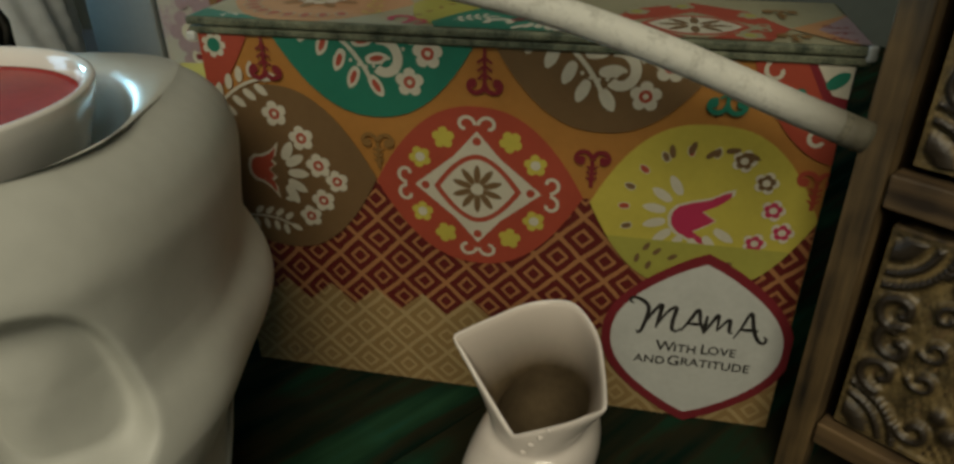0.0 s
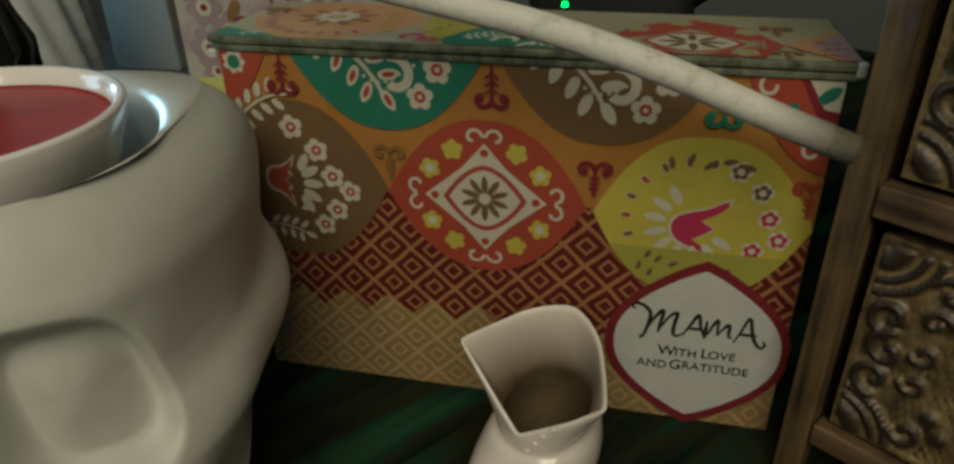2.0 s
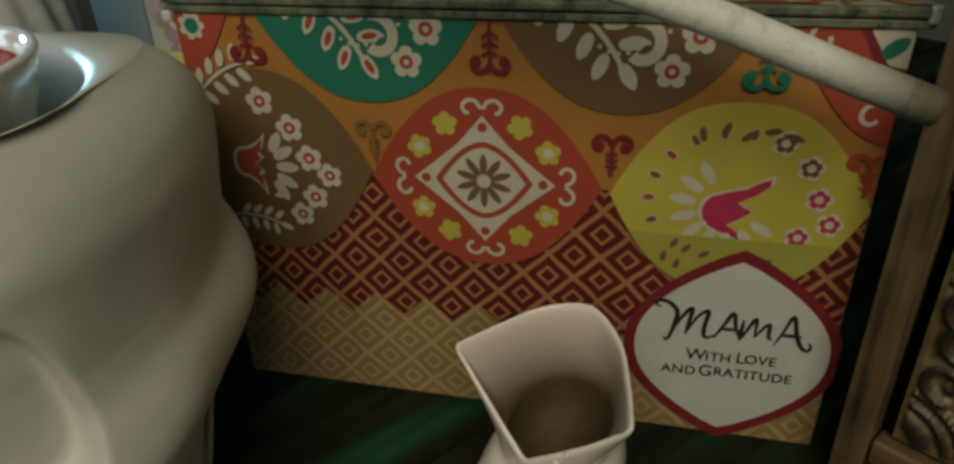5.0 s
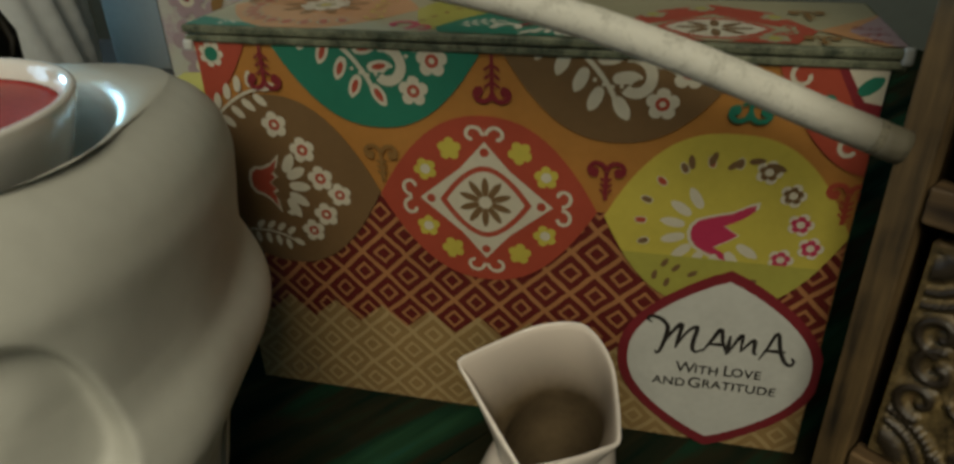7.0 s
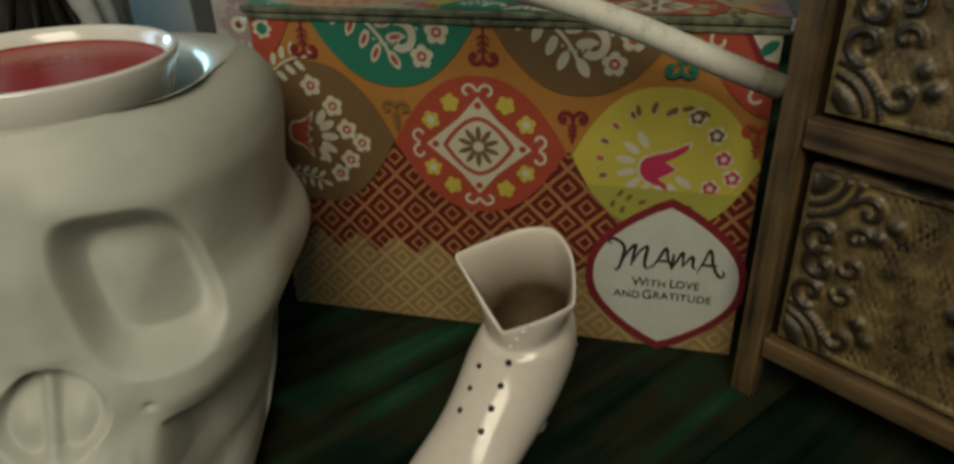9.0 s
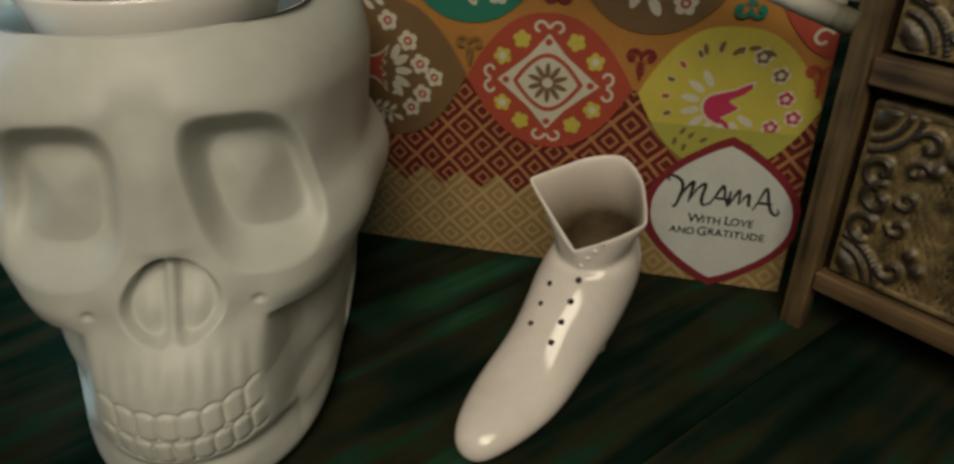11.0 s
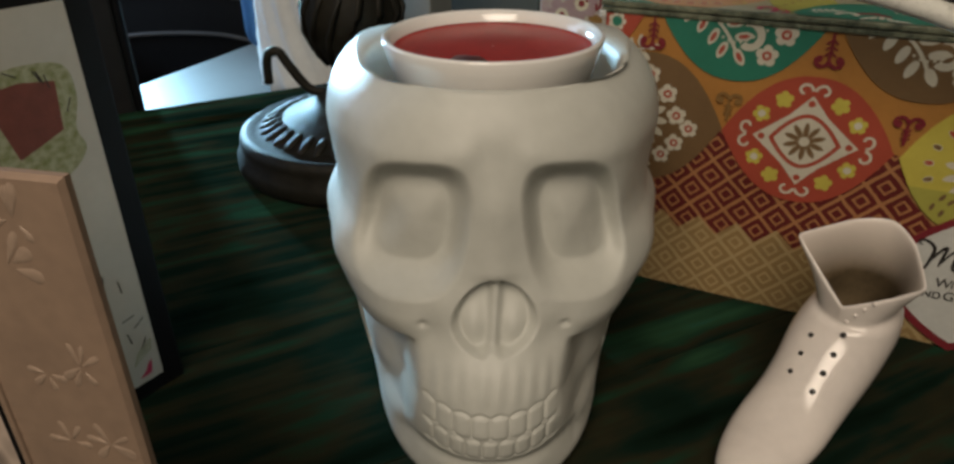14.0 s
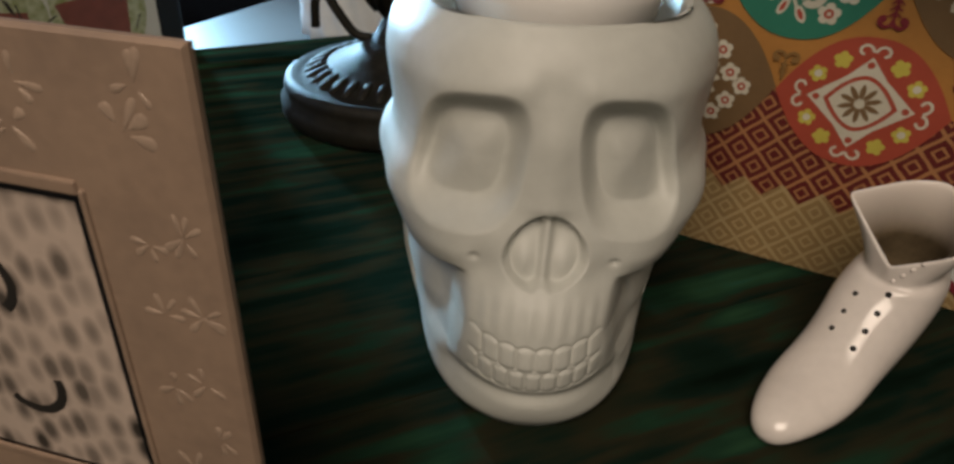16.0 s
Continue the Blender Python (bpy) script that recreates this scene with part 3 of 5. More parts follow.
tagged(skull, "white ceramic skull wax warmer with an open top", "wax warmer")

dish = thing("wax_dish", SKULL @ pose(0, 0.002, 0.1502), "glossy white ceramic dish filled with red wax, set in the skull", "dish")
part("bowl", lathe([(0.001, 0.0), (0.030, 0.0), (0.036, 0.003), (0.0455, 0.016), (0.0490, 0.028), (0.0503, 0.0335), (0.0500, 0.0345), (0.0488, 0.0348), (0.0470, 0.0338), (0.0455, 0.029), (0.0425, 0.018), (0.034, 0.010), (0.001, 0.008)], 96), GLAZE, dish, smooth=True)
part("wax", lathe([(0.0425, 0.0215), (0.0452, 0.0292), (0.0446, 0.0288), (0.0430, 0.0285), (0.03, 0.0284), (0.0005, 0.0284)], 80), WAX, dish, "translucent red melted wax", smooth=True)
lump = lathe([(0.0005, 0.0), (0.0085, 0.0005), (0.0092, 0.0022), (0.0070, 0.0042), (0.0030, 0.0050), (0.0005, 0.0050)], 28)
for v in lump.verts:
    v.co += Vector((0.0016 * noise.noise(v.co * 260), 0.0016 * noise.noise(v.co * 260 + Vector((7, 0, 0))), 0))
part("wax_lump", lump, LUMP_DARK, dish, "dark lump in the wax", smooth=True).matrix_local = pose(0.0120, 0.0290, 0.0262)

# ---- gift box ----
BX0, BX1, BH, BD = -0.122, 0.1345, 0.172, 0.066
gift = thing("gift_box", pose(0, 0, 0), "patterned cardboard gift box in orange, red and green", "gift box")
part("body", box(BX0, BX1, 0.0, BD, 0.0, BH, bevel=0.0008), BOARD, gift, "dark green cardboard sides")
sheet = mesh_object("front_panel", [(BX0 + .0008, -0.0006, 0.0006), (BX1 - .0008, -0.0006, 0.0006), (BX1 - .0008, -0.0006, BH), (BX0 + .0008, -0.0006, BH)], [(0, 1, 2, 3)], ORANGE, gift, "orange printed paper front")
PX0, PX1, PZ0, PZ1 = BX0 + 0.001, BX1 - 0.001, 0.0008, BH


def ogee(c, w, h, n=26, power=2.3):
    up = [(c[0] - w + 2 * w * k / n, c[1] + h * (1 - abs(-1 + 2 * k / n) ** power)) for k in range(n + 1)]
    dn = [(c[0] + w - 2 * w * k / n, c[1] - h * (1 - abs(1 - 2 * k / n) ** power)) for k in range(1, n)]
    return up + dn


def sheet_pose(k):
    return pose(0, -0.0007 - 0.00035 * k, 0)


pr = Print(PX0, PX1, PZ0, PZ1)
pr.poly([(PX0, 0.04), (PX1, 0.04), (PX1, 0.111), (PX0, 0.111)], LATTICE_RED)
pr.done("burgundy_band", gift, "burgundy diamond lattice print", sheet_pose(0))
pr = Print(PX0, PX1, PZ0, PZ1)
zig = [(PX0 - 0.02, PZ0)]
per, x = 0.0229, -0.0525 - 0.0229 * 4
while x < PX1 + 0.03:
    zig += [(x - per / 2, 0.0432), (x, 0.0538)]
    x += per
zig += [(PX1 + 0.03, PZ0)]
pr.poly(zig, LATTICE_TAN)
pr.done("tan_band", gift, "tan diamond lattice print with a zigzag edge", sheet_pose(1))


def sprig(p, c, angle, size, mat, eye):
    """A curved stem with almond leaves."""
    a = radians(angle)
    def at(u, v):
        return (c[0] + size * (u * math.cos(a) - v * math.sin(a)), c[1] + size * (u * math.sin(a) + v * math.cos(a)))
    p.stroke([at(t / 10, 0.18 * math.sin(t / 10 * 2.2)) for t in range(11)], size * 0.045, mat, taper=False)
    for k in range(4):
        t = 0.15 + 0.22 * k
        base = 0.18 * math.sin(t * 2.2)
        for sgn in (-1, 1):
            q = at(t + 0.06, base + sgn * 0.17)
            p.leaf(q, size * 0.25, size * 0.12, angle + sgn * 62, mat)
            if eye:
                p.leaf(q, size * 0.15, size * 0.06, angle + sgn * 62, eye)
    q = at(1.08, 0.15)
    p.leaf(q, size * 0.25, size * 0.13, angle - 8, mat)
    if eye:
        p.leaf(q, size * 0.15, size * 0.065, angle - 8, eye)


def tulip(p, c, size, angle, mat, rim=None):
    a = radians(angle)
    def at(u, v):
        return (c[0] + size * (u * math.cos(a) - v * math.sin(a)), c[1] + size * (u * math.sin(a) + v * math.cos(a)))
    shape = [(0, -0.5), (0.25, -0.46), (0.42, -0.30), (0.46, -0.05), (0.62, 0.22), (0.92, 0.48), (0.52, 0.40), (0.34, 0.28), (0.22, 0.42), (0.0, 0.18), (-0.22, 0.42), (-0.34, 0.28), (-0.52, 0.40), (-0.92, 0.48), (-0.62, 0.22), (-0.46, -0.05), (-0.42, -0.30), (-0.25, -0.46)]
    if rim:
        p.poly([at(u * 1.22, v * 1.22) for u, v in shape], rim)
    p.poly([at(u, v) for u, v in shape], mat)


def heart_scroll(p, c, size, mat):
    """Small fern and double scroll between the medallions."""
    x, z = c
    p.stroke([(x, z - size), (x, z - size * 0.3), (x, z + size * 0.2)], size * 0.16, mat, taper=False)
    for s in (-1, 1):
        p.curl((x + s * size * 0.42, z + size * 0.25), size * 0.40, 180 if s > 0 else 0, -s * 300, size * 0.19, mat)
        p.disc((x + s * size * 0.44, z + size * 0.22), size * 0.16, mat, 10)
        for k in range(3):
            p.stroke([(x, z - size * (0.75 - 0.25 * k)), (x + s * size * 0.22, z - size * (0.55 - 0.25 * k))], size * 0.09, mat, taper=False)


def anchor_scroll(p, c, size, mat):
    """Tall fern over a double scroll, hanging from the lid's edge."""
    x, z = c
    p.stroke([(x, z + size * 1.25), (x, z), (x, z - size * 0.55)], size * 0.17, mat)
    for s in (-1, 1):
        p.curl((x + s * size * 0.42, z - size * 0.25), size * 0.42, 180 if s > 0 else 0, s * 280, size * 0.2, mat)
        p.disc((x + s * size * 0.52, z - size * 0.2), size * 0.2, mat, 10)
        for k in range(3):
            p.stroke([(x, z + size * (0.2 + 0.33 * k)), (x + s * size * 0.30, z - size * (0.02 - 0.33 * k))], size * 0.1, mat, taper=False)


W, Hh = 0.0448, 0.0362
# paisley medallions of the upper row
for nm, cx, ground, pet, lab in (("green_medallion", -0.0455, GREEN, RED, "green printed medallion with white leaves"), ("brown_medallion", 0.0475, BROWN, RED, "brown printed medallion with white leaves")):
    p = Print(PX0, PX1, PZ0, PZ1)
    cz = 0.1770
    p.poly(ogee((cx, cz), W, Hh), ground)
    sprig(p, (cx - 0.030, cz + 0.0075), -52, 0.040, CREAM, RED if ground is GREEN else None)
    p.curl((cx + 0.0045, cz - 0.0120), 0.0085, 105, -230, 0.0040, CREAM, 0.5)
    p.stroke([(cx - 0.016, cz + 0.006), (cx - 0.004, cz - 0.001), (cx + 0.006, cz - 0.0030)], 0.0045, RED if ground is GREEN else CREAM)
    for dx, dz, r in ((0.0155, -0.0205, 0.0058), (0.0235, -0.0085, 0.0060)):
        p.flower((cx + dx, cz + dz), r, 5, CREAM, RED, CREAM, 0.3)
    p.leaf((cx + 0.0150, cz - 0.0010), 0.010, 0.0045, 125, CREAM)
    for k in range(9):
        p.disc((cx - 0.012 + 0.0032 * k, cz - 0.0105 - 0.0045 * math.sin(k * 0.5)), 0.0008, CREAM, 8)
    p.done(nm, gift, lab, sheet_pose(2))
# corner medallions
for nm, cx, s in (("corner_medallion", -0.1385, 1), ("corner_medallion", 0.1395, -1)):
    p = Print(PX0, PX1, PZ0, PZ1)
    p.poly(ogee((cx, 0.1765), W * 0.93, 0.0375 if s > 0 else 0.043), RED)
    if s > 0:
        p.flower((-0.1145, 0.1675), 0.0052, 7, CREAM, None, None)
        p.disc((-0.1145, 0.1675), 0.0030, GREEN, 12)
    else:
        p.poly([(0.118, 0.172), (0.126, 0.158), (0.1335, 0.156), (0.1335, 0.172)], BURGUNDY)
        p.poly([(0.121, 0.172), (0.128, 0.161), (0.1335, 0.160), (0.1335, 0.172)], CREAM)
        p.leaf((0.1290, 0.1665), 0.009, 0.005, 40, GREEN)
        p.curl((0.108, 0.1690), 0.0045, 120, 260, 0.0015, CREAM)
        p.flower((0.1165, 0.1585), 0.0045, 5, GREEN)
        p.curl((0.1270, 0.1440), 0.0050, 30, 300, 0.0016, CREAM)
    p.done(nm, gift, "red printed corner medallion", sheet_pose(2))
# brown medallion at the side
p = Print(PX0, PX1, PZ0, PZ1)
c = (-0.0925, 0.1125)
p.poly(ogee(c, W * 1.01, 0.0395), BROWN)
sprig(p, (-0.1185, 0.1400), 22, 0.028, CREAM, None)
tulip(p, (-0.1005, 0.1125), 0.0125, -95, RED, CREAM)
for dx, dz, r in ((0.0010, 0.0265, 0.0056), (0.0120, 0.0160, 0.0056), (0.0185, 0.0035, 0.0056), (0.0265, -0.0035, 0.0052), (0.0190, -0.0135, 0.0054), (0.0120, -0.0220, 0.0052)):
    p.flower((c[0] + dx, c[1] + dz), r, 5, CREAM, RED, CREAM, 0.5)
for k in range(5):
    ang = 62 - 31 * k
    p.leaf((c[0] + 0.0010 + 0.0075 * math.cos(radians(ang)), c[1] - 0.001 + 0.0120 * math.sin(radians(ang))), 0.0100, 0.0046, ang, CREAM)
sprig(p, (-0.1120, 0.0880), -18, 0.022, CREAM, None)
p.curl((-0.0905, 0.1005), 0.0045, 80, -200, 0.0022, CREAM)
p.done("brown_medallion", gift, "brown printed medallion with a red tulip", sheet_pose(3))
# red medallion in the middle
p = Print(PX0, PX1, PZ0, PZ1)
c = (-0.0025, 0.1115)
p.poly(ogee(c, W, 0.0368), RED)
dz = 0.0262
dx = 0.0275
p.poly([(c[0] - dx, c[1]), (c[0] - 0.010, c[1] + 0.0145), (c[0], c[1] + dz), (c[0] + 0.010, c[1] + 0.0145), (c[0] + dx, c[1]), (c[0] + 0.010, c[1] - 0.0145), (c[0], c[1] - dz), (c[0] - 0.010, c[1] - 0.0145)], CREAM)
for a, b in ((dx, 0), (-dx, 0), (0, dz), (0, -dz)):
    for s in (-1, 1):
        if a:
            p.curl((c[0] + a * 1.13, c[1] + s * 0.0048), 0.0042, -s * 90, (s if a > 0 else -s) * 270, 0.0015, CREAM)
        else:
            p.curl((c[0] + s * 0.0048, c[1] + b * 1.10), 0.0042, 90 + s * 90, (-s if b > 0 else s) * 270, 0.0015, CREAM)
    p.disc((c[0] + a * 0.83, c[1] + b * 0.83), 0.0019, RED, 12)
p.poly(ogee(c, 0.0190, 0.0160, power=1.8), RED)
p.poly(ogee(c, 0.0162, 0.0137, power=1.8), CREAM)
for k in range(10):
    p.leaf((c[0] + 0.0068 * math.cos(radians(36 * k + 18)), c[1] + 0.0068 * math.sin(radians(36 * k + 18))), 0.0088, 0.0030, 36 * k + 18, BROWN)
p.disc(c, 0.0027, CREAM, 14)
for k in range(12):
    if k % 3:
        a = radians(30 * k)
        p.flower((c[0] + 0.0290 * math.cos(a) * 0.98, c[1] + 0.0265 * math.sin(a) * 0.98), 0.0047, 5, YELLOW, CREAM if k % 2 else None, None, 0.4 * k)
p.done("red_medallion", gift, "red printed medallion with a star flower", sheet_pose(3))
# yellow medallion
p = Print(PX0, PX1, PZ0, PZ1)
c = (0.0895, 0.1100)
p.poly(ogee(c, W * 0.99, 0.0372, power=2.6), YELLOW)
blossom = ((372, 400), (378, 375), (400, 352), (450, 338), (520, 325), (570, 300), (600, 292), (598, 315), (560, 345), (495, 375), (520, 392), (550, 410), (520, 430), (465, 458), (500, 480), (550, 515), (540, 525), (500, 508), (440, 482), (400, 458), (378, 430))
shape = [(0.0940 + (u - 535) * 0.000097, 0.0920 - (v - 545) * 0.000108 + (u - 535) * 0.0000076) for u, v in blossom]
mid = (sum(q[0] for q in shape) / len(shape), sum(q[1] for q in shape) / len(shape))
p.poly([(mid[0] + (q[0] - mid[0]) * 1.12, mid[1] + (q[1] - mid[1]) * 1.12) for q in shape], CREAM)
p.poly(shape, MAGENTA)
for k in range(9):
    a = radians(120 + 26 * k)
    p.leaf((c[0] - 0.003 + 0.0155 * math.cos(a), c[1] - 0.002 + 0.0150 * math.sin(a)), 0.0095, 0.0040, 120 + 26 * k, CREAM)
for k in range(11):
    a = radians(60 + 20 * k)
    q = (c[0] - 0.002 + 0.0285 * math.cos(a), c[1] + 0.0265 * math.sin(a))
    p.leaf(q, 0.0050, 0.0032, 60 + 20 * k, CREAM)
    p.leaf(q, 0.0042, 0.0024, 60 + 20 * k, BROWN if k % 2 else RED)
for dx, dz2 in ((0.0130, 0.0235), (0.0225, 0.0150), (0.0270, 0.0035), (0.0320, -0.0060), (0.0225, -0.0120)):
    p.flower((c[0] + dx, c[1] + dz2), 0.0046, 5, CREAM, None, None)
    p.flower((c[0] + dx, c[1] + dz2), 0.0034, 5, MAGENTA if dz2 < 0.01 else BROWN, CREAM, None, 0.3)
for k in range(5):
    p.leaf((c[0] - 0.014 + 0.0075 * k, c[1] + 0.0255 + 0.002 * (k % 2)), 0.0058, 0.0025, 100 - 30 * k, BROWN)
p.done("yellow_medallion", gift, "yellow printed medallion with a pink tulip", sheet_pose(3))
p = Print(PX0, PX1, PZ0, 0.0955)
p.poly(ogee(c, W * 0.99, 0.0372, power=2.6), YELLOW_DULL)
for u, v, t in ((0.0700, 0.0920, 60), (0.0745, 0.0900, 50), (0.0665, 0.0860, 80), (0.0715, 0.0830, 75), (0.0810, 0.0880, 35), (0.1030, 0.0870, 20)):
    p.leaf((u, v), 0.0046, 0.0022, t, BROWN)
p.done("yellow_base", gift, "duller yellow foot of the medallion", sheet_pose(4))
# scrolls on the orange ground
for fn, c, size, mat in ((anchor_scroll, (-0.0925, 0.1605), 0.0098, BURGUNDY), (anchor_scroll, (0.0010, 0.1600), 0.0098, BURGUNDY), (anchor_scroll, (0.0930, 0.1580), 0.0098, GREEN),
                         (heart_scroll, (-0.0455, 0.1275), 0.0098, OLIVE), (heart_scroll, (0.0450, 0.1270), 0.0098, BURGUNDY), (heart_scroll, (0.1300, 0.1250), 0.0100, RED)):
    p = Print(PX0, PX1, PZ0, PZ1)
    fn(p, c, size, mat)
    p.done("scroll", gift, "printed fern scroll", sheet_pose(4))


# the label
def label_shape(k, c, n=30):
    pts = []
    for i in range(2 * n):
        v = -1 + 2 * (i % n) / n if i < n else 1 - 2 * (i % n) / n
        w = ((1 + math.cos(math.pi * abs(v) ** 1.12)) / 2) ** 0.43
        pts.append((c[0] + (1 if i < n else -1) * 0.0408 * k * w, c[1] + 0.0460 * (k if k == 1 else k * 0.985) * v))
    return pts


p = Print(PX0, PX1 + 0.002, 0.0, PZ1)
p.poly(label_shape(1.0, (0.0956, 0.0457)), BURGUNDY)
p.poly(label_shape(0.90, (0.0956, 0.0457)), WHITE_PAPER)
# the large word in brush strokes
STROKES = [[(0.0679, 0.0634), (0.0662, 0.0640), (0.0662, 0.0656), (0.0686, 0.0663), (0.0719, 0.0648), (0.0742, 0.0613), (0.0734, 0.0547), (0.0720, 0.0492), (0.0707, 0.0477), (0.0700, 0.0492)],
           [(0.0719, 0.0503), (0.0765, 0.0601), (0.0797, 0.0638), (0.0787, 0.0555), (0.0781, 0.0512)],
           [(0.0782, 0.0520), (0.0821, 0.0603), (0.0858, 0.0633), (0.0850, 0.0562), (0.0851, 0.0519), (0.0868, 0.0507), (0.0888, 0.0525)]]
for pts in STROKES:
    p.stroke([(v.x, v.z) for v in spline([(x, 0, z) for x, z in pts], 6)], 0.0019, INK)
STROKES = [[(0.0889, 0.0511), (0.0917, 0.0566), (0.0951, 0.0634), (0.0966, 0.0569), (0.0988, 0.0512)], [(0.0914, 0.0555), (0.0979, 0.0560)], [(0.0986, 0.0511), (0.0991, 0.0609)],
           [(0.0992, 0.0521), (0.1024, 0.0601), (0.1038, 0.0612), (0.1039, 0.0533)], [(0.1039, 0.0535), (0.1073, 0.0590), (0.1087, 0.0594), (0.1090, 0.0539), (0.1106, 0.0531)],
           [(0.1113, 0.0506), (0.1138, 0.0568), (0.1167, 0.0647), (0.1188, 0.0565), (0.1212, 0.0511), (0.1236, 0.0495), (0.1247, 0.0516), (0.1235, 0.0534)], [(0.1128, 0.0556), (0.1209, 0.0558)]]
for pts in STROKES:
    p.stroke([(v.x, v.z) for v in spline([(x, 0, z) for x, z in pts], 6)], 0.0018, INK)
lab = p.done("label", gift, "white ogee label with a burgundy border", sheet_pose(6))
UP = pose(0, 0, 0, 90, 0, 0)
for text, x, z, size in (("W", 0.0832, 0.0398, 0.0078), ("ITH", 0.0918, 0.0400, 0.0062), ("L", 0.1002, 0.0404, 0.0078), ("OVE", 0.1076, 0.0407, 0.0062), ("AND", 0.0772, 0.0320, 0.0062), ("G", 0.0877, 0.0322, 0.0078), ("RATITUDE", 0.1056, 0.0329, 0.0062)):
    words(text, size, INK, lab, pose(x, -0.0006, z) @ UP, stretch=0.98, bold=0.00006, spacing=1.06)
words("L107", 0.0085, PENCIL, gift, pose(-0.0965, -0.0018, 0.0075, 0, -4, 0) @ UP, name="pencil_mark", bold=-0.00025, stretch=1.0)

# lid: a board with worn edges and a printed top
lid = part("lid", box(BX0 - 0.002, BX1 + 0.0035, -0.0025, BD + 0.001, BH + 0.0004, BH + 0.0032, bevel=0.0006), BOARD_EDGE, gift, "dark green lid board with worn edges")
part("lid_board", box(BX0 - 0.0025, BX1 + 0.004, -0.0032, BD + 0.001, BH + 0.0038, BH + 0.0072, bevel=0.0009), BOARD_EDGE, gift, "second lid board with frayed edges")
LZ = BH + 0.0073
p = Print(BX0 - 0.001, BX1 + 0.0025, -0.002, BD)
p.poly([(BX0 - 0.001, -0.002), (BX1 + 0.0025, -0.002), (BX1 + 0.0025, BD), (BX0 - 0.001, BD)], LID_SHADED)
# peach medallion with a leafy blossom and a rim of red drops
p.poly([(BX0 - 0.001, -0.002), (-0.080, -0.002), (-0.108, 0.006), (BX0 - 0.001, 0.012)], GREEN)
p.curl((-0.108, 0.002), 0.004, 0, 260, 0.0012, CREAM)
p.poly(ogee((-0.0790, 0.0340), 0.0420, 0.0375), PEACH)
for k in range(12):
    a = radians(150 + 14 * k)
    q = (-0.0790 + 0.0310 * math.cos(a), 0.0340 + 0.0275 * math.sin(a))
    p.leaf(q, 0.0082, 0.0052, 150 + 14 * k, LID_SHADED)
    p.leaf(q, 0.0064, 0.0036, 150 + 14 * k, RED)
for k in range(9):
    a = radians(20 + 40 * k)
    p.leaf((-0.0800 + 0.0135 * math.cos(a), 0.0370 + 0.0120 * math.sin(a)), 0.0120, 0.0048, 20 + 40 * k, OLIVE)
p.flower((-0.0800, 0.0370), 0.0105, 9, CREAM, LID_SHADED, YELLOW)
for k in range(4):
    p.curl((-0.0560 + 0.002 * k, 0.0480 - 0.010 * k), 0.0045, 60 * k, 280, 0.0010, YELLOW)
# scroll and yellow field
p.poly(ogee((-0.0190, 0.0340), 0.0185, 0.0330), YELLOW_DULL)
for k in range(5):
    p.leaf((-0.0300 + 0.003 * k, 0.0150 + 0.0070 * k), 0.0042, 0.0022, 30 + 40 * k, OLIVE)
p.curl((-0.0360, 0.0070), 0.0070, -60, 300, 0.0026, MAGENTA)
p.curl((-0.0270, 0.0030), 0.0048, 160, -270, 0.0020, MAGENTA)
# green medallion
p.poly(ogee((0.0140, 0.0050), 0.0360, 0.0350), GREEN)
sprig(p, (-0.0140, 0.0090), 20, 0.016, CREAM, None)
sprig(p, (0.0260, 0.0240), -30, 0.014, CREAM, None)
p.curl((0.0060, 0.0080), 0.0065, 200, -240, 0.0030, CREAM)
p.stroke([(0.0090, 0.0120), (0.0170, 0.0150), (0.0250, 0.0090)], 0.0048, BURGUNDY)
for k in range(6):
    p.leaf((0.0130 + 0.0038 * k, 0.0020 + 0.0035 * math.sin(k)), 0.0080, 0.0030, 60 + 14 * k, CREAM)
# red medallion with an almond frame and a star
p.poly([(0.0445, 0.0170), (0.0560, 0.0400), (0.0790, 0.0540), (0.1000, 0.0420), (0.1130, 0.0160), (0.1010, -0.0080), (0.0960, -0.0190), (0.0600, -0.0190)], RED)
for dx, dz in ((-0.022, 0.019), (0.022, 0.019), (-0.020, -0.011), (0.019, -0.012), (-0.004, 0.031)):
    p.flower((0.0785 + dx, 0.0160 + dz), 0.0052, 5, LID_SHADED, YELLOW_DULL, None, dx * 40)
p.poly([(0.0500, 0.0160), (0.0640, 0.0250), (0.0785, 0.0370), (0.0930, 0.0250), (0.1060, 0.0160), (0.0930, 0.0070), (0.0785, -0.0050), (0.0640, 0.0070)], LID_SHADED)
p.poly(ogee((0.0785, 0.0160), 0.0205, 0.0150), RED)
p.poly(ogee((0.0785, 0.0160), 0.0175, 0.0125), CREAM)
for k in range(8):
    p.leaf((0.0785 + 0.0085 * math.cos(radians(45 * k)), 0.0160 + 0.0070 * math.sin(radians(45 * k))), 0.0105, 0.0034, 45 * k, BROWN)
for dz in (-0.0035, 0.0035):
    p.curl((0.1030, 0.0160 + dz), 0.0032, -90 if dz > 0 else 90, 270 if dz > 0 else -270, 0.0012, LID_SHADED)
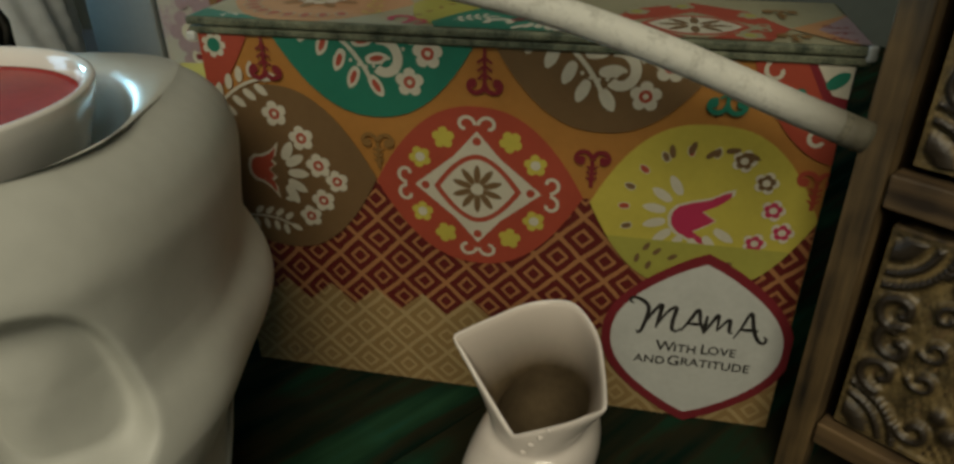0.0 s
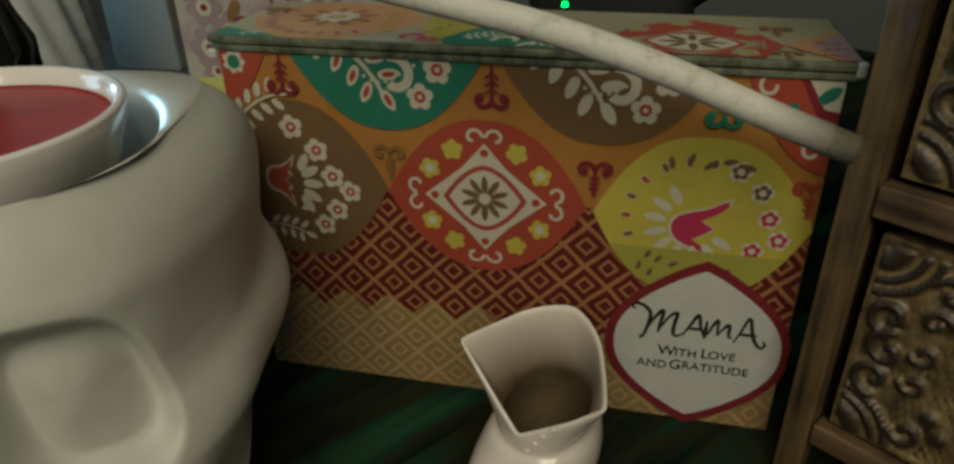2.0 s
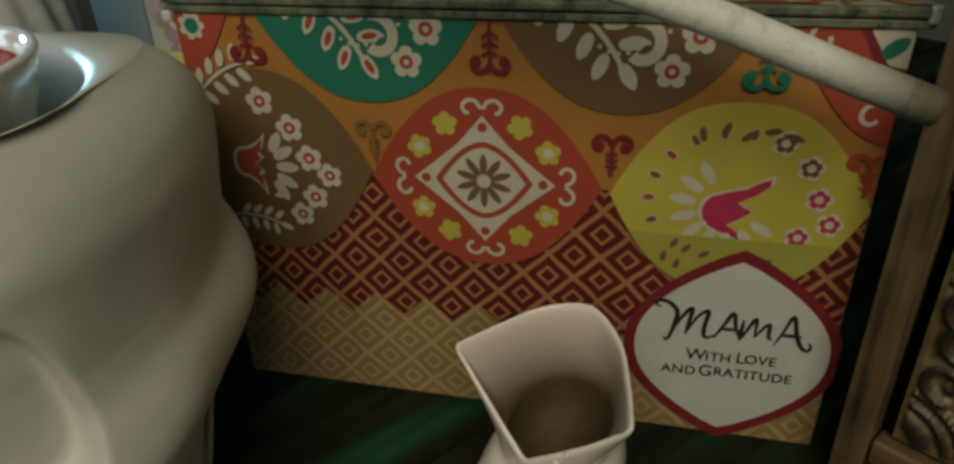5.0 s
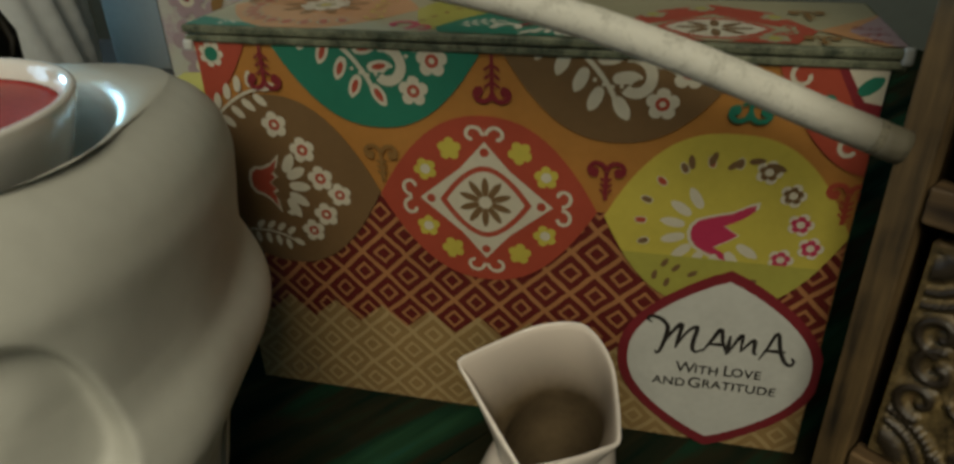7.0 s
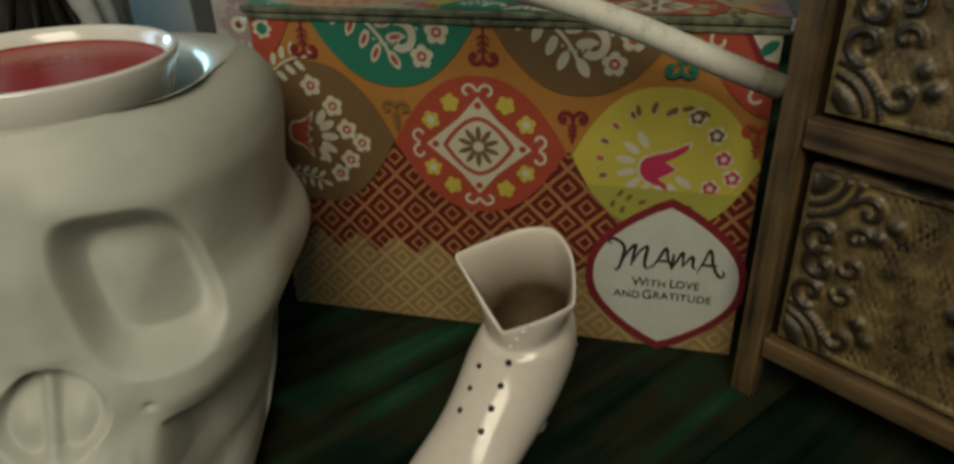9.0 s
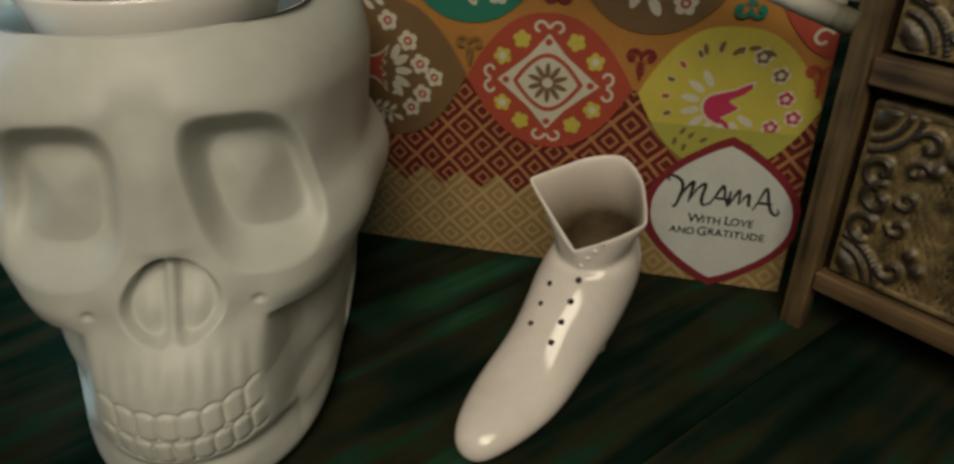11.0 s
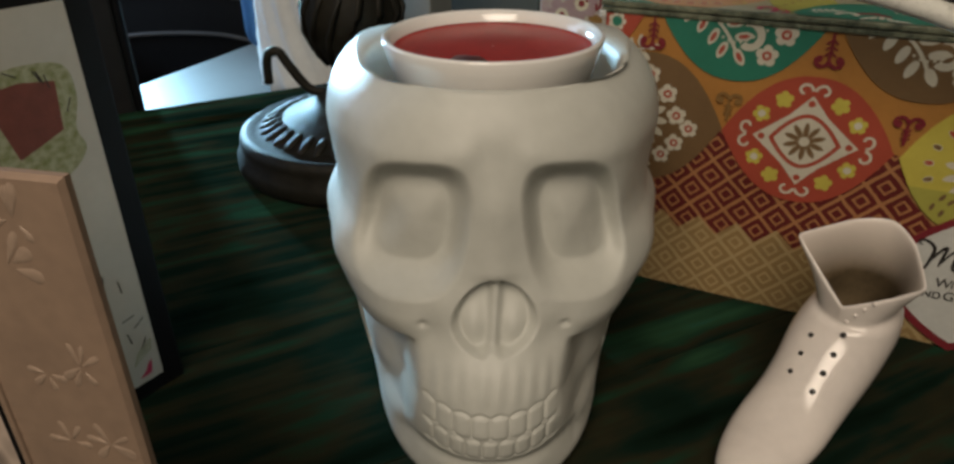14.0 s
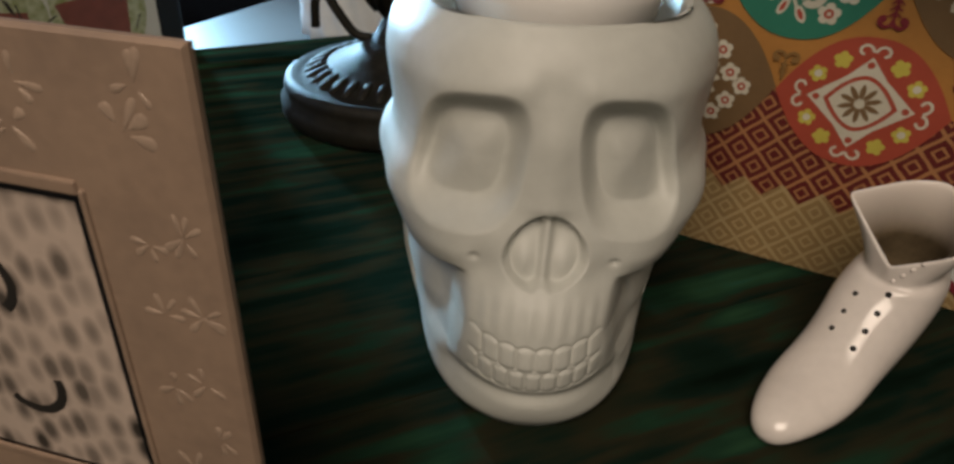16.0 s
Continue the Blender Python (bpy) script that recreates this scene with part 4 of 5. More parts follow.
# crossed bands, olive sprays and the peach end
p.poly([(0.1130, 0.0160), (0.1370, 0.0420), (0.1370, -0.0100)], PEACH)
p.poly([(0.1225, 0.0160), (0.1370, 0.0400), (0.1370, -0.0080)], PINK)
for k in range(9):
    p.curl((0.1265 + 0.0028 * (k % 3), 0.0040 + 0.0085 * (k // 3)), 0.0022, 70 * k, 250, 0.0009, BURGUNDY)
heart_scroll(p, (0.1125, 0.0030), 0.0080, OLIVE)
heart_scroll(p, (0.1125, 0.0400), 0.0090, OLIVE)
heart_scroll(p, (-0.1150, 0.0440), 0.0090, OLIVE)
p.done("lid_print", gift, "printed floral paper on the lid", pose(0, 0, LZ) @ pose(0, 0, 0, -90, 0, 0))
part("corner_wear", box(BX1 + 0.001, BX1 + 0.0046, -0.0037, -0.0005, BH + 0.002, BH + 0.0078, bevel=0.001), WHITE_PAPER, gift, "worn white cardboard corner")
part("corner_wear", box(BX0 - 0.0031, BX0 + 0.001, -0.0037, -0.001, BH - 0.003, BH + 0.0012, bevel=0.001), WHITE_PAPER, gift, "worn white cardboard corner")

# ---- porcelain boot ----
boot = thing("boot_figurine", pose(0.0018, -0.1685, 0, 0, 0, math.degrees(math.atan2(0.93, 0.37))), "small white glazed porcelain lady's boot with lace holes", "figurine")


def boot_mesh():
    """Rings from toe to collar; along: x, up: z, lean of the ring, half length, half width."""
    secs = [(0.0003, 0.0058, 90, 0.0008, 0.0010), (0.0015, 0.0062, 90, 0.0046, 0.0058), (0.005, 0.0074, 90, 0.0068, 0.0098), (0.012, 0.0088, 88, 0.0084, 0.0136), (0.022, 0.0100, 85, 0.0095, 0.0170), (0.034, 0.0114, 80, 0.0108, 0.0198),
            (0.046, 0.0140, 72, 0.0130, 0.0208), (0.057, 0.0176, 62, 0.0160, 0.0203), (0.069, 0.0230, 50, 0.0198, 0.0205), (0.082, 0.0304, 38, 0.0228, 0.0218), (0.0912, 0.0400, 25, 0.0242, 0.0228), (0.0968, 0.0495, 13, 0.0240, 0.0226),
            (0.0976, 0.0565, 3, 0.0230, 0.0212), (0.0974, 0.0620, -10, 0.0216, 0.0194), (0.0972, 0.0660, -20, 0.0202, 0.0174)]
    n = 56
    rings = []
    for x, z, ang, hl, hw in secs:
        a = radians(ang)
        u = Vector((-math.cos(a), 0, math.sin(a)))      # towards the front or top of the boot
        ring = []
        for k in range(n):
            t = 2 * math.pi * k / n
            cu, su = math.cos(t), math.sin(t)
            ring.append(Vector((x, 0.0026 * max(0, min(1, (0.060 - z) / 0.02)), z)) + u * (hl * cu) + Vector((0, 1, 0)) * (hw * math.copysign(abs(su) ** 0.9, su)))
        rings.append(ring)
    # the flared collar: two pointed lapels beside a V at the front
    rim_pts = [(0.0755, 0.0, 0.0690), (0.0800, 0.0150, 0.0800), (0.0850, 0.0320, 0.0925), (0.0980, 0.0240, 0.0955), (0.1105, 0.0140, 0.0990), (0.1165, 0.0, 0.1010)]
    half = []
    for i in range(n // 2 + 1):
        q = i / (n // 2) * 5
        k = min(int(q), 4)
        a, b, f = Vector(rim_pts[k]), Vector(rim_pts[k + 1]), q - k
        prev = Vector(rim_pts[k - 1]) if k not in (0, 2) else a * 2 - b
        after = Vector(rim_pts[k + 2]) if k not in (1, 4) else (b * 2 - a if k == 1 else Vector((a.x, -a.y, a.z)))
        half.append(0.5 * (2 * a + (b - prev) * f + (2 * prev - 5 * a + 4 * b - after) * f * f + (3 * a - prev - 3 * b + after) * f ** 3))
    rim = half + [Vector((h.x, -h.y * 0.93, h.z - 0.0035 * min(1, abs(h.y) / 0.02))) for h in reversed(half[1:-1])]
    base = rings[-1]
    for f in (0.15, 0.35, 0.55, 0.78, 1.0):
        ring = []
        for k in range(n):
            out = f ** 1.12
            ring.append(Vector((base[k].x + (rim[k].x - base[k].x) * out, base[k].y + (rim[k].y - base[k].y) * out, base[k].z + (rim[k].z - base[k].z) * f)))
        rings.append(ring)
    v = [p for r in rings for p in r]
    fcs = [(i * n + k, i * n + (k + 1) % n, (i + 1) * n + (k + 1) % n, (i + 1) * n + k) for i in range(len(rings) - 1) for k in range(n)]
    fcs.append(tuple(range(n - 1, -1, -1)))
    return v, fcs


bv, bf = boot_mesh()
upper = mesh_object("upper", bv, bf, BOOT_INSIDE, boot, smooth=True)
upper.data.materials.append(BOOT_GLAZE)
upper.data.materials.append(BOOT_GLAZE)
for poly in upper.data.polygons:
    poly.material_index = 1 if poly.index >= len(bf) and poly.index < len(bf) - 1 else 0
sol = upper.modifiers.new("wall", "SOLIDIFY")
sol.thickness, sol.offset = 0.0019, 1
sol.material_offset = sol.material_offset_rim = 1
sub = upper.modifiers.new("round", "SUBSURF")
sub.levels = sub.render_levels = 1
part("heel", lathe([(0.0005, 0.0), (0.0075, 0.0), (0.0080, 0.002), (0.0068, 0.008), (0.0072, 0.016), (0.0090, 0.024), (0.0005, 0.026)], 32), BOOT_GLAZE, boot, smooth=True).location = (0.1000, 0, 0)
from mathutils.bvhtree import BVHTree
tree = BVHTree.FromPolygons(bv, bf)


def on_boot(x, y, z):
    """The outer surface of the boot's instep at a place given roughly."""
    d = Vector((0.70, 0, -0.71))
    hit = tree.ray_cast(Vector((x, y, z)) - d * 0.06, d)[0]
    return hit or Vector((x, y, z))


# Lace holes are near-black beads; their inner shade is put into the colour.
for s in (-1, 1):
    for k in range(4 if s < 0 else 3):
        f = (k if s < 0 else k + 0.4) / 3
        bm = bmesh.new()
        bmesh.ops.create_icosphere(bm, subdivisions=2, radius=0.0015 if s < 0 else 0.0013)
        part("lace_hole", bm, HOLE, boot, "dark bead painted as the shade in a lace hole", smooth=True).location = on_boot(0.0573 + 0.0207 * f, 0.0020 + s * 0.0064, 0.0310 + 0.0220 * f)
# scalloped placket under the lapels
for s, count in ((-1, 5),):
    for k in range(count):
        bm = bmesh.new()
        bmesh.ops.create_icosphere(bm, subdivisions=2, radius=0.0011)
        f = k / 4
        part("scallop", bm, BOOT_GLAZE, boot, smooth=True).location = on_boot(0.0775 + 0.007 * f, s * (0.0030 + 0.0120 * f), 0.0625 + 0.0130 * f)

# ---- carved chest ----
CH = pose(0.133, -0.0275, 0, 0, 0, -35)
chest = thing("carved_chest", CH, "small carved brown wooden chest of drawers", "chest of drawers")
CW, CD, CHH = 0.215, 0.11, 0.285
for x0, y0 in ((0, 0), (CW - 0.0108, 0), (0, CD - 0.0105), (CW - 0.0108, CD - 0.0105)):
    part("post", box(x0, x0 + 0.0108, y0, y0 + 0.0105, 0, CHH, bevel=0.0009), CHEST_WOOD, chest)
for z0, z1 in ((0.0265, 0.0370), (0.1340, 0.1465), (0.2415, 0.2535)):
    part("rail", box(0.0118, CW - 0.0112, 0.0005, 0.0095, z0, z1, bevel=0.0009), CHEST_RAIL, chest)
part("back_panel", box(0.0108, CW - 0.0108, CD - 0.006, CD - 0.001, 0.02, CHH - 0.01), CHEST_WOOD, chest)
for x0 in (0.0035, CW - 0.0075):
    part("side_panel", box(x0, x0 + 0.004, 0.0106, CD - 0.0106, 0.02, CHH - 0.01), CHEST_WOOD, chest)
part("top", box(-0.008, CW + 0.008, -0.008, CD + 0.006, CHH, CHH + 0.010, bevel=0.002), CHEST_WOOD, chest)


def carved_front(parent, x0, x1, z0, z1, y, seed):
    """A carved panel: scrolls, a rosette and leaves raised from a hatched ground."""
    rnd = random.Random(seed)
    nx, nz = 300, 150
    X, Z = np.meshgrid(np.linspace(x0, x1, nx), np.linspace(z0, z1, nz), indexing="ij")
    h = np.zeros_like(X)

    def along(pts, width, height):
        d = np.full_like(X, 1.0)
        for px, pz in pts:
            d = np.minimum(d, np.hypot(X - px, Z - pz))
        np.maximum(h, height * np.exp(-((d / width) ** 2.6)), out=h)

    def scroll(cx, cz, r, a0, sweep, width=0.0020, height=0.0034):
        along([(cx + r * (1 - 0.78 * t / 26) * math.cos(radians(a0 + sweep * t / 26)), cz + r * (1 - 0.78 * t / 26) * math.sin(radians(a0 + sweep * t / 26))) for t in range(27)], width, height)

    hh = z1 - z0
    for side, sx in ((x0, 1), (x1, -1)):
        # nested leaf arcs in the corners, a chain of curls and paired buds beside them
        for corner, up in ((z0, 1), (z1, -1)):
            for r, w in ((0.009, 0.0042), (0.0165, 0.0019), (0.0215, 0.0019)):
                along([(side + sx * r * math.cos(radians(6 * t)), corner + up * r * math.sin(radians(6 * t))) for t in range(1, 15)], w, 0.0032)
            scroll(side + sx * 0.0265, corner + up * 0.0125, 0.0062, 200 if up > 0 else 160, sx * up * 320, 0.0019, 0.0032)
            for a in (40, 130):
                along([(side + sx * (0.0345 + 0.0035 * math.cos(radians(a))), corner + up * (0.013 + 0.0050 * math.sin(radians(a)) + 0.006 * (a > 90)))], 0.0036, 0.0032)
        for k in range(3):
            cz = z0 + hh * (0.34 + 0.16 * k)
            scroll(side + sx * (0.0105 + 0.002 * (k % 2)), cz, 0.0082, 90 if k % 2 else -90, sx * (330 if k % 2 else -330), 0.0020, 0.0034)
            scroll(side + sx * (0.0235 + 0.002 * rnd.random()), cz + hh * 0.05, 0.0050, rnd.uniform(0, 360), sx * 330, 0.0015, 0.0028)
    mid, mz = (x0 + x1) / 2, (z0 + z1) / 2
    for k in range(10):
        a = 2 * math.pi * k / 10
        along([(mid + r * math.cos(a), mz + r * math.sin(a)) for r in (0.014, 0.017, 0.020, 0.023, 0.026)], 0.0036, 0.0034)
    hatch = 0.00060 * np.sin(X * 2100 + 1.2 * np.sin(Z * 260)) * np.sin(Z * 900 + 2.5 * np.sin(X * 190)) * (0.5 + 0.5 * np.sin(X * 330) * np.sin(Z * 240))
    rough = np.array([[noise.noise((a * 140, seed, c * 140)) * 0.0006 for c in Z[0]] for a in X[:, 0]])
    edge = np.minimum(np.minimum(X - x0, x1 - X), np.minimum(Z - z0, z1 - Z))
    h = h + (hatch + rough) * (1 - np.clip(h / 0.003, 0, 0.7))
    h = np.where(edge < 0.0022, 0.0012, h)
    V = np.stack([X, y - h, Z], -1).reshape(-1, 3)
    idx = np.arange(nx * nz).reshape(nx, nz)
    q = np.stack([idx[:-1, :-1], idx[1:, :-1], idx[1:, 1:], idx[:-1, 1:]], -1).reshape(-1, 4)
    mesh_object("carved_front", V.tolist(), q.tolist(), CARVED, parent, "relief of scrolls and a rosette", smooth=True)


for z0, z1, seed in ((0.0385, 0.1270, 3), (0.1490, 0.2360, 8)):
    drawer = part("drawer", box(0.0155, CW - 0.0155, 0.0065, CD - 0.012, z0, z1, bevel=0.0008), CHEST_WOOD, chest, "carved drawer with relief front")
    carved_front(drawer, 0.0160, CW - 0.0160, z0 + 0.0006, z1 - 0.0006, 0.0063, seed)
    kn = part("knob", lathe([(0.003, 0), (0.004, 0.004), (0.0085, 0.007), (0.0100, 0.0105), (0.0080, 0.0135), (0.0005, 0.0145)], 28), IRON, drawer, "dark round knob", smooth=True)
    kn.matrix_local = pose(CW / 2, 0.0066, (z0 + z1) / 2, 90, 0, 0)

# ---- white rod leaning over the box ----
rod_pts = spline([(-0.060, -0.034, 0.213), (-0.010, -0.036, 0.2035), (0.030, -0.038, 0.1955), (0.070, -0.040, 0.1835), (0.106, -0.041, 0.1700), (0.1305, -0.041, 0.1610)], 10)
rod = part("rod", tube(rod_pts, 0.0052, 14), ROD_CHALK, None, smooth=True)
part("tip", tube(rod_pts[-5:], 0.00525, 14, taper=lambda f: 1 - 0.14 * f * f), ROD_TIP, rod, "dark brown tip of the rod", smooth=True)
tagged(rod, "bent chalky white rod resting against the chest post", "rod")

# ---- picture frame ----
FT = (-0.1130, -0.3525)
frm = thing("photo_frame", pose(FT[0], FT[1], 0, 0, 0, math.degrees(math.atan2(0.23, 0.97))), "taupe metal photo frame with embossed flowers", "photo frame")
FW, FH, FB, FT2, FL = 0.150, 0.2120, 0.0330, 0.0365, 0.0840
def ring_frame(outer, inner, y0, y1, round_off):
    """A flat frame with a rectangular window, its outer edge slightly rounded."""
    bm = bmesh.new()
    def loop(r, y):
        return [bm.verts.new((x, y, z)) for x, z in ((r[0], r[2]), (r[1], r[2]), (r[1], r[3]), (r[0], r[3]))]
    o = round_off
    loops = [loop(inner, y1), loop(outer, y1), loop(outer, y0 + o), loop((outer[0] + o, outer[1] - o, outer[2] + o, outer[3] - o), y0), loop(inner, y0)]
    for a, b in zip(loops, loops[1:] + loops[:1]):
        for k in range(4):
            bm.faces.new((a[k], a[(k + 1) % 4], b[(k + 1) % 4], b[k]))
    bmesh.ops.recalc_face_normals(bm, faces=bm.faces)
    return bm


part("frame_body", ring_frame((-FW, 0, 0, FH), (-FW + FB, -FB, FL, FH - FT2), 0.0, 0.0025, 0.0010), FRAME_TAUPE, frm)
for b6 in ((-FB - 0.0002, -FB + 0.0016, -0.0008, 0.0020, FL, FH - FT2 + 0.0016), (-FW + FB, -FB - 0.0002, -0.0008, 0.0020, FH - FT2 - 0.0002, FH - FT2 + 0.0036), (-FW + FB, -FB - 0.0002, -0.0008, 0.0020, FL - 0.003, FL)):
    part("inner_bead", box(*b6, bevel=0.0007), FRAME_TAUPE, frm)
part("inner_edge", box(-FB - 0.0016, -FB - 0.0003, -0.0005, 0.0019, FL, FH - FT2), BLACK_LACQUER, frm, "black inner edge of the frame")
part("inner_edge", box(-FW + FB, -FB - 0.0016, -0.0005, 0.0019, FH - FT2 - 0.0015, FH - FT2 - 0.0003), BLACK_LACQUER, frm, "black inner edge of the frame")
pic = part("picture", box(-FW + FB - 0.002, -FB + 0.002, 0.0009, 0.0022, FL - 0.003, FH - FT2 + 0.002), SNAKE, frm, "card with grey snakeskin spots and a black ring")
for cx, cz, r, st, sw in ((-0.0690, 0.1120, 0.0105, 15, -150), (-0.0730, 0.1450, 0.0100, -55, 130)):
    p = Print(-FW + FB, -FB, FL, FH - FT2)
    p.curl((cx, cz), r, st, sw, 0.0028, INK, shrink=0.95)
    p.done("ring_print", pic, "black ring drawn on the card", pose(0, 0.0007, 0))
part("backing", box(-FW + 0.008, -0.008, 0.0026, 0.0036, 0.008, FH - 0.008), BLACK_LACQUER, frm)
part("easel_leg", box(-FW / 2 - 0.012, -FW / 2 + 0.012, 0.0038, 0.0055, 0.0, 0.14), BLACK_LACQUER, frm)
rnd = random.Random(5)


def dragonfly(cx, cz, size, turn):
    """An embossed blossom of slim petals."""
    bm = bmesh.new()
    for k in range(6):
        if rnd.random() < 0.28:
            continue
        a = radians(turn + 60 * k + rnd.uniform(-30, 30))
        long, wide = size * rnd.uniform(0.36, 0.72), size * rnd.uniform(0.20, 0.36)
        r = bmesh.ops.create_uvsphere(bm, u_segments=12, v_segments=8, radius=1)
        for v in r["verts"]:
            v.co.z *= 0.55 + 0.45 * v.co.x
        m = Matrix.Translation((cx + size * 0.62 * math.cos(a), 0.0001, cz + size * 0.62 * math.sin(a))) @ Matrix.Rotation(-a, 4, "Y") @ Matrix.Diagonal((long, 0.00030, wide, 1))
        bmesh.ops.transform(bm, matrix=m, verts=r["verts"])
    part("embossed_flower", bm, FRAME_RELIEF, frm, smooth=True)


for cx, cz, sz in ((-0.013, 0.203, 0.0060), (-0.018, 0.192, 0.0075), (-0.042, 0.200, 0.0060), (-0.046, 0.190, 0.0060), (-0.070, 0.196, 0.0070), (-0.095, 0.198, 0.0070), (-0.009, 0.169, 0.0050), (-0.018, 0.166, 0.0045), (-0.008, 0.148, 0.0050), (-0.018, 0.147, 0.0050), (-0.011, 0.127, 0.0055), (-0.020, 0.124, 0.0050), (-0.010, 0.108, 0.0050), (-0.020, 0.095, 0.0055), (-0.012, 0.080, 0.0055), (-0.021, 0.060, 0.0055), (-0.011, 0.040, 0.0055)):
    dragonfly(cx, cz, sz, rnd.uniform(0, 90))

# ---- framed card ----
cardf = thing("framed_card", pose(-0.2870, -0.209, 0, 0, 0, 90 - 8), "black framed greeting card with potted plants drawn on it", "framed card")
# local x runs along the card away from its far end (negative), y is its back
CX, CZ0, CZ1 = -0.012, 0.010, 0.205
part("frame_board", box(-0.130, 0.0, 0.0, 0.008, 0.0, 0.222, bevel=0.001), BLACK_LACQUER, cardf)
part("card", box(-0.120, CX, -0.0012, -0.0002, CZ0, CZ1), CARD_WHITE, cardf, "off-white printed card")
for cx in (-0.041, -0.082):
    p = Print(-0.120, CX, CZ0, CZ1)
    # a crown of leaves round a tapered pot
    leafy = random.Random(31)
    rim = [(cx - 0.016, 0.180), (cx + 0.002, 0.183), (cx + 0.021, 0.180), (cx + 0.024, 0.166), (cx + 0.020, 0.152), (cx + 0.022, 0.142), (cx + 0.012, 0.133), (cx - 0.004, 0.131), (cx - 0.018, 0.136), (cx - 0.022, 0.150), (cx - 0.017, 0.162)]
    p.poly([(v.x, v.z) for v in spline([(x, 0, z) for x, z in rim + rim[:1]], 4)[:-1]], LEAF_INK)
    p.poly([(cx - 0.014, 0.175), (cx + 0.002, 0.1765), (cx + 0.0165, 0.174), (cx + 0.0145, 0.153), (cx + 0.004, 0.149), (cx - 0.006, 0.1455), (cx - 0.009, 0.158)], POT_INK)
    for k in range(12):
        a = leafy.uniform(0, 360)
        p.stroke([(cx + 0.018 * math.cos(radians(a)), 0.158 + 0.021 * math.sin(radians(a))), (cx + 0.022 * math.cos(radians(a + 14)), 0.158 + 0.024 * math.sin(radians(a + 14)))], 0.0006, INK, taper=False)
    p.done("pot_print", cardf, "drawn red pot with green leaves", pose(0, -0.0013, 0))
p = Print(-0.120, CX, CZ0, CZ1)
for x, z, a in ((-0.030, 0.072, 80), (-0.034, 0.066, 70), (-0.022, 0.066, 95), (-0.026, 0.050, 10), (-0.021, 0.044, 30), (-0.024, 0.036, 100), (-0.020, 0.030, 60)):
    p.stroke([(x, z), (x + 0.007 * math.cos(radians(a)), z + 0.007 * math.sin(radians(a)))], 0.0007, INK, taper=False)
for k in range(6):
    p.stroke([(-0.026 + 0.002 * k, 0.022 + 0.001 * k), (-0.022 + 0.0015 * k, 0.030 + 0.0008 * k)], 0.0006, LEAF_INK, taper=False)
p.poly([(-0.025, 0.0135), (-0.018, 0.014), (-0.0165, 0.022), (-0.019, 0.020), (-0.021, 0.0165)], MAGENTA)
p.done("card_print", cardf, "drawn potted plants and script strokes", pose(0, -0.0013, 0))

# ---- lamp ----
lamp = thing("table_lamp", pose(-0.371, 0.096, 0), "dark iron table lamp with a round ornate foot", "table lamp")
part("foot", lathe([(0.0005, 0), (0.108, 0), (0.112, 0.005), (0.112, 0.016), (0.107, 0.022), (0.1085, 0.027), (0.107, 0.033), (0.101, 0.0365), (0.096, 0.034), (0.082, 0.039), (0.058, 0.048), (0.042, 0.055), (0.034, 0.063), (0.0005, 0.063)], 72), IRON, lamp, smooth=True)
for k in range(36):
    a = 2 * math.pi * k / 36
    bm = bmesh.new()
    bmesh.ops.create_uvsphere(bm, u_segments=8, v_segments=6, radius=1)
    m = Matrix.Rotation(a, 4, "Z") @ Matrix.Translation((0.080, 0, 0.0400)) @ Matrix.Rotation(radians(24), 4, "Y") @ Matrix.Diagonal((0.012, 0.0045, 0.0025, 1))
    bmesh.ops.transform(bm, matrix=m, verts=bm.verts)
    part("foot_leaf", bm, IRON, lamp, smooth=True)
part("stem", lathe([(0.030, 0.060), (0.024, 0.072), (0.018, 0.082), (0.026, 0.092), (0.039, 0.112), (0.042, 0.134), (0.032, 0.165), (0.018, 0.190), (0.012, 0.30), (0.012, 0.34)], 48), IRON, lamp, smooth=True)
for k in range(14):
    a = 2 * math.pi * k / 14
    part("stem_rib", tube([(math.cos(a + 0.5 * t) * r, math.sin(a + 0.5 * t) * r, z) for t, r, z in ((0, 0.025, 0.091), (0.3, 0.034, 0.102), (0.7, 0.0415, 0.120), (1.0, 0.0425, 0.136), (1.4, 0.033, 0.163))], 0.0032, 6), IRON, lamp, smooth=True)
for a in (205, 325, 85):
    ca, sa = math.cos(radians(a)), math.sin(radians(a))
    pts = spline([(0.030 * ca, 0.030 * sa, 0.062), (0.045 * ca, 0.045 * sa, 0.066), (0.060 * ca, 0.060 * sa, 0.086), (0.068 * ca, 0.068 * sa, 0.098), (0.078 * ca, 0.078 * sa, 0.094), (0.080 * ca, 0.080 * sa, 0.070)], 6)
    part("scroll_arm", tube(pts, 0.0042, 8), IRON, lamp, smooth=True)

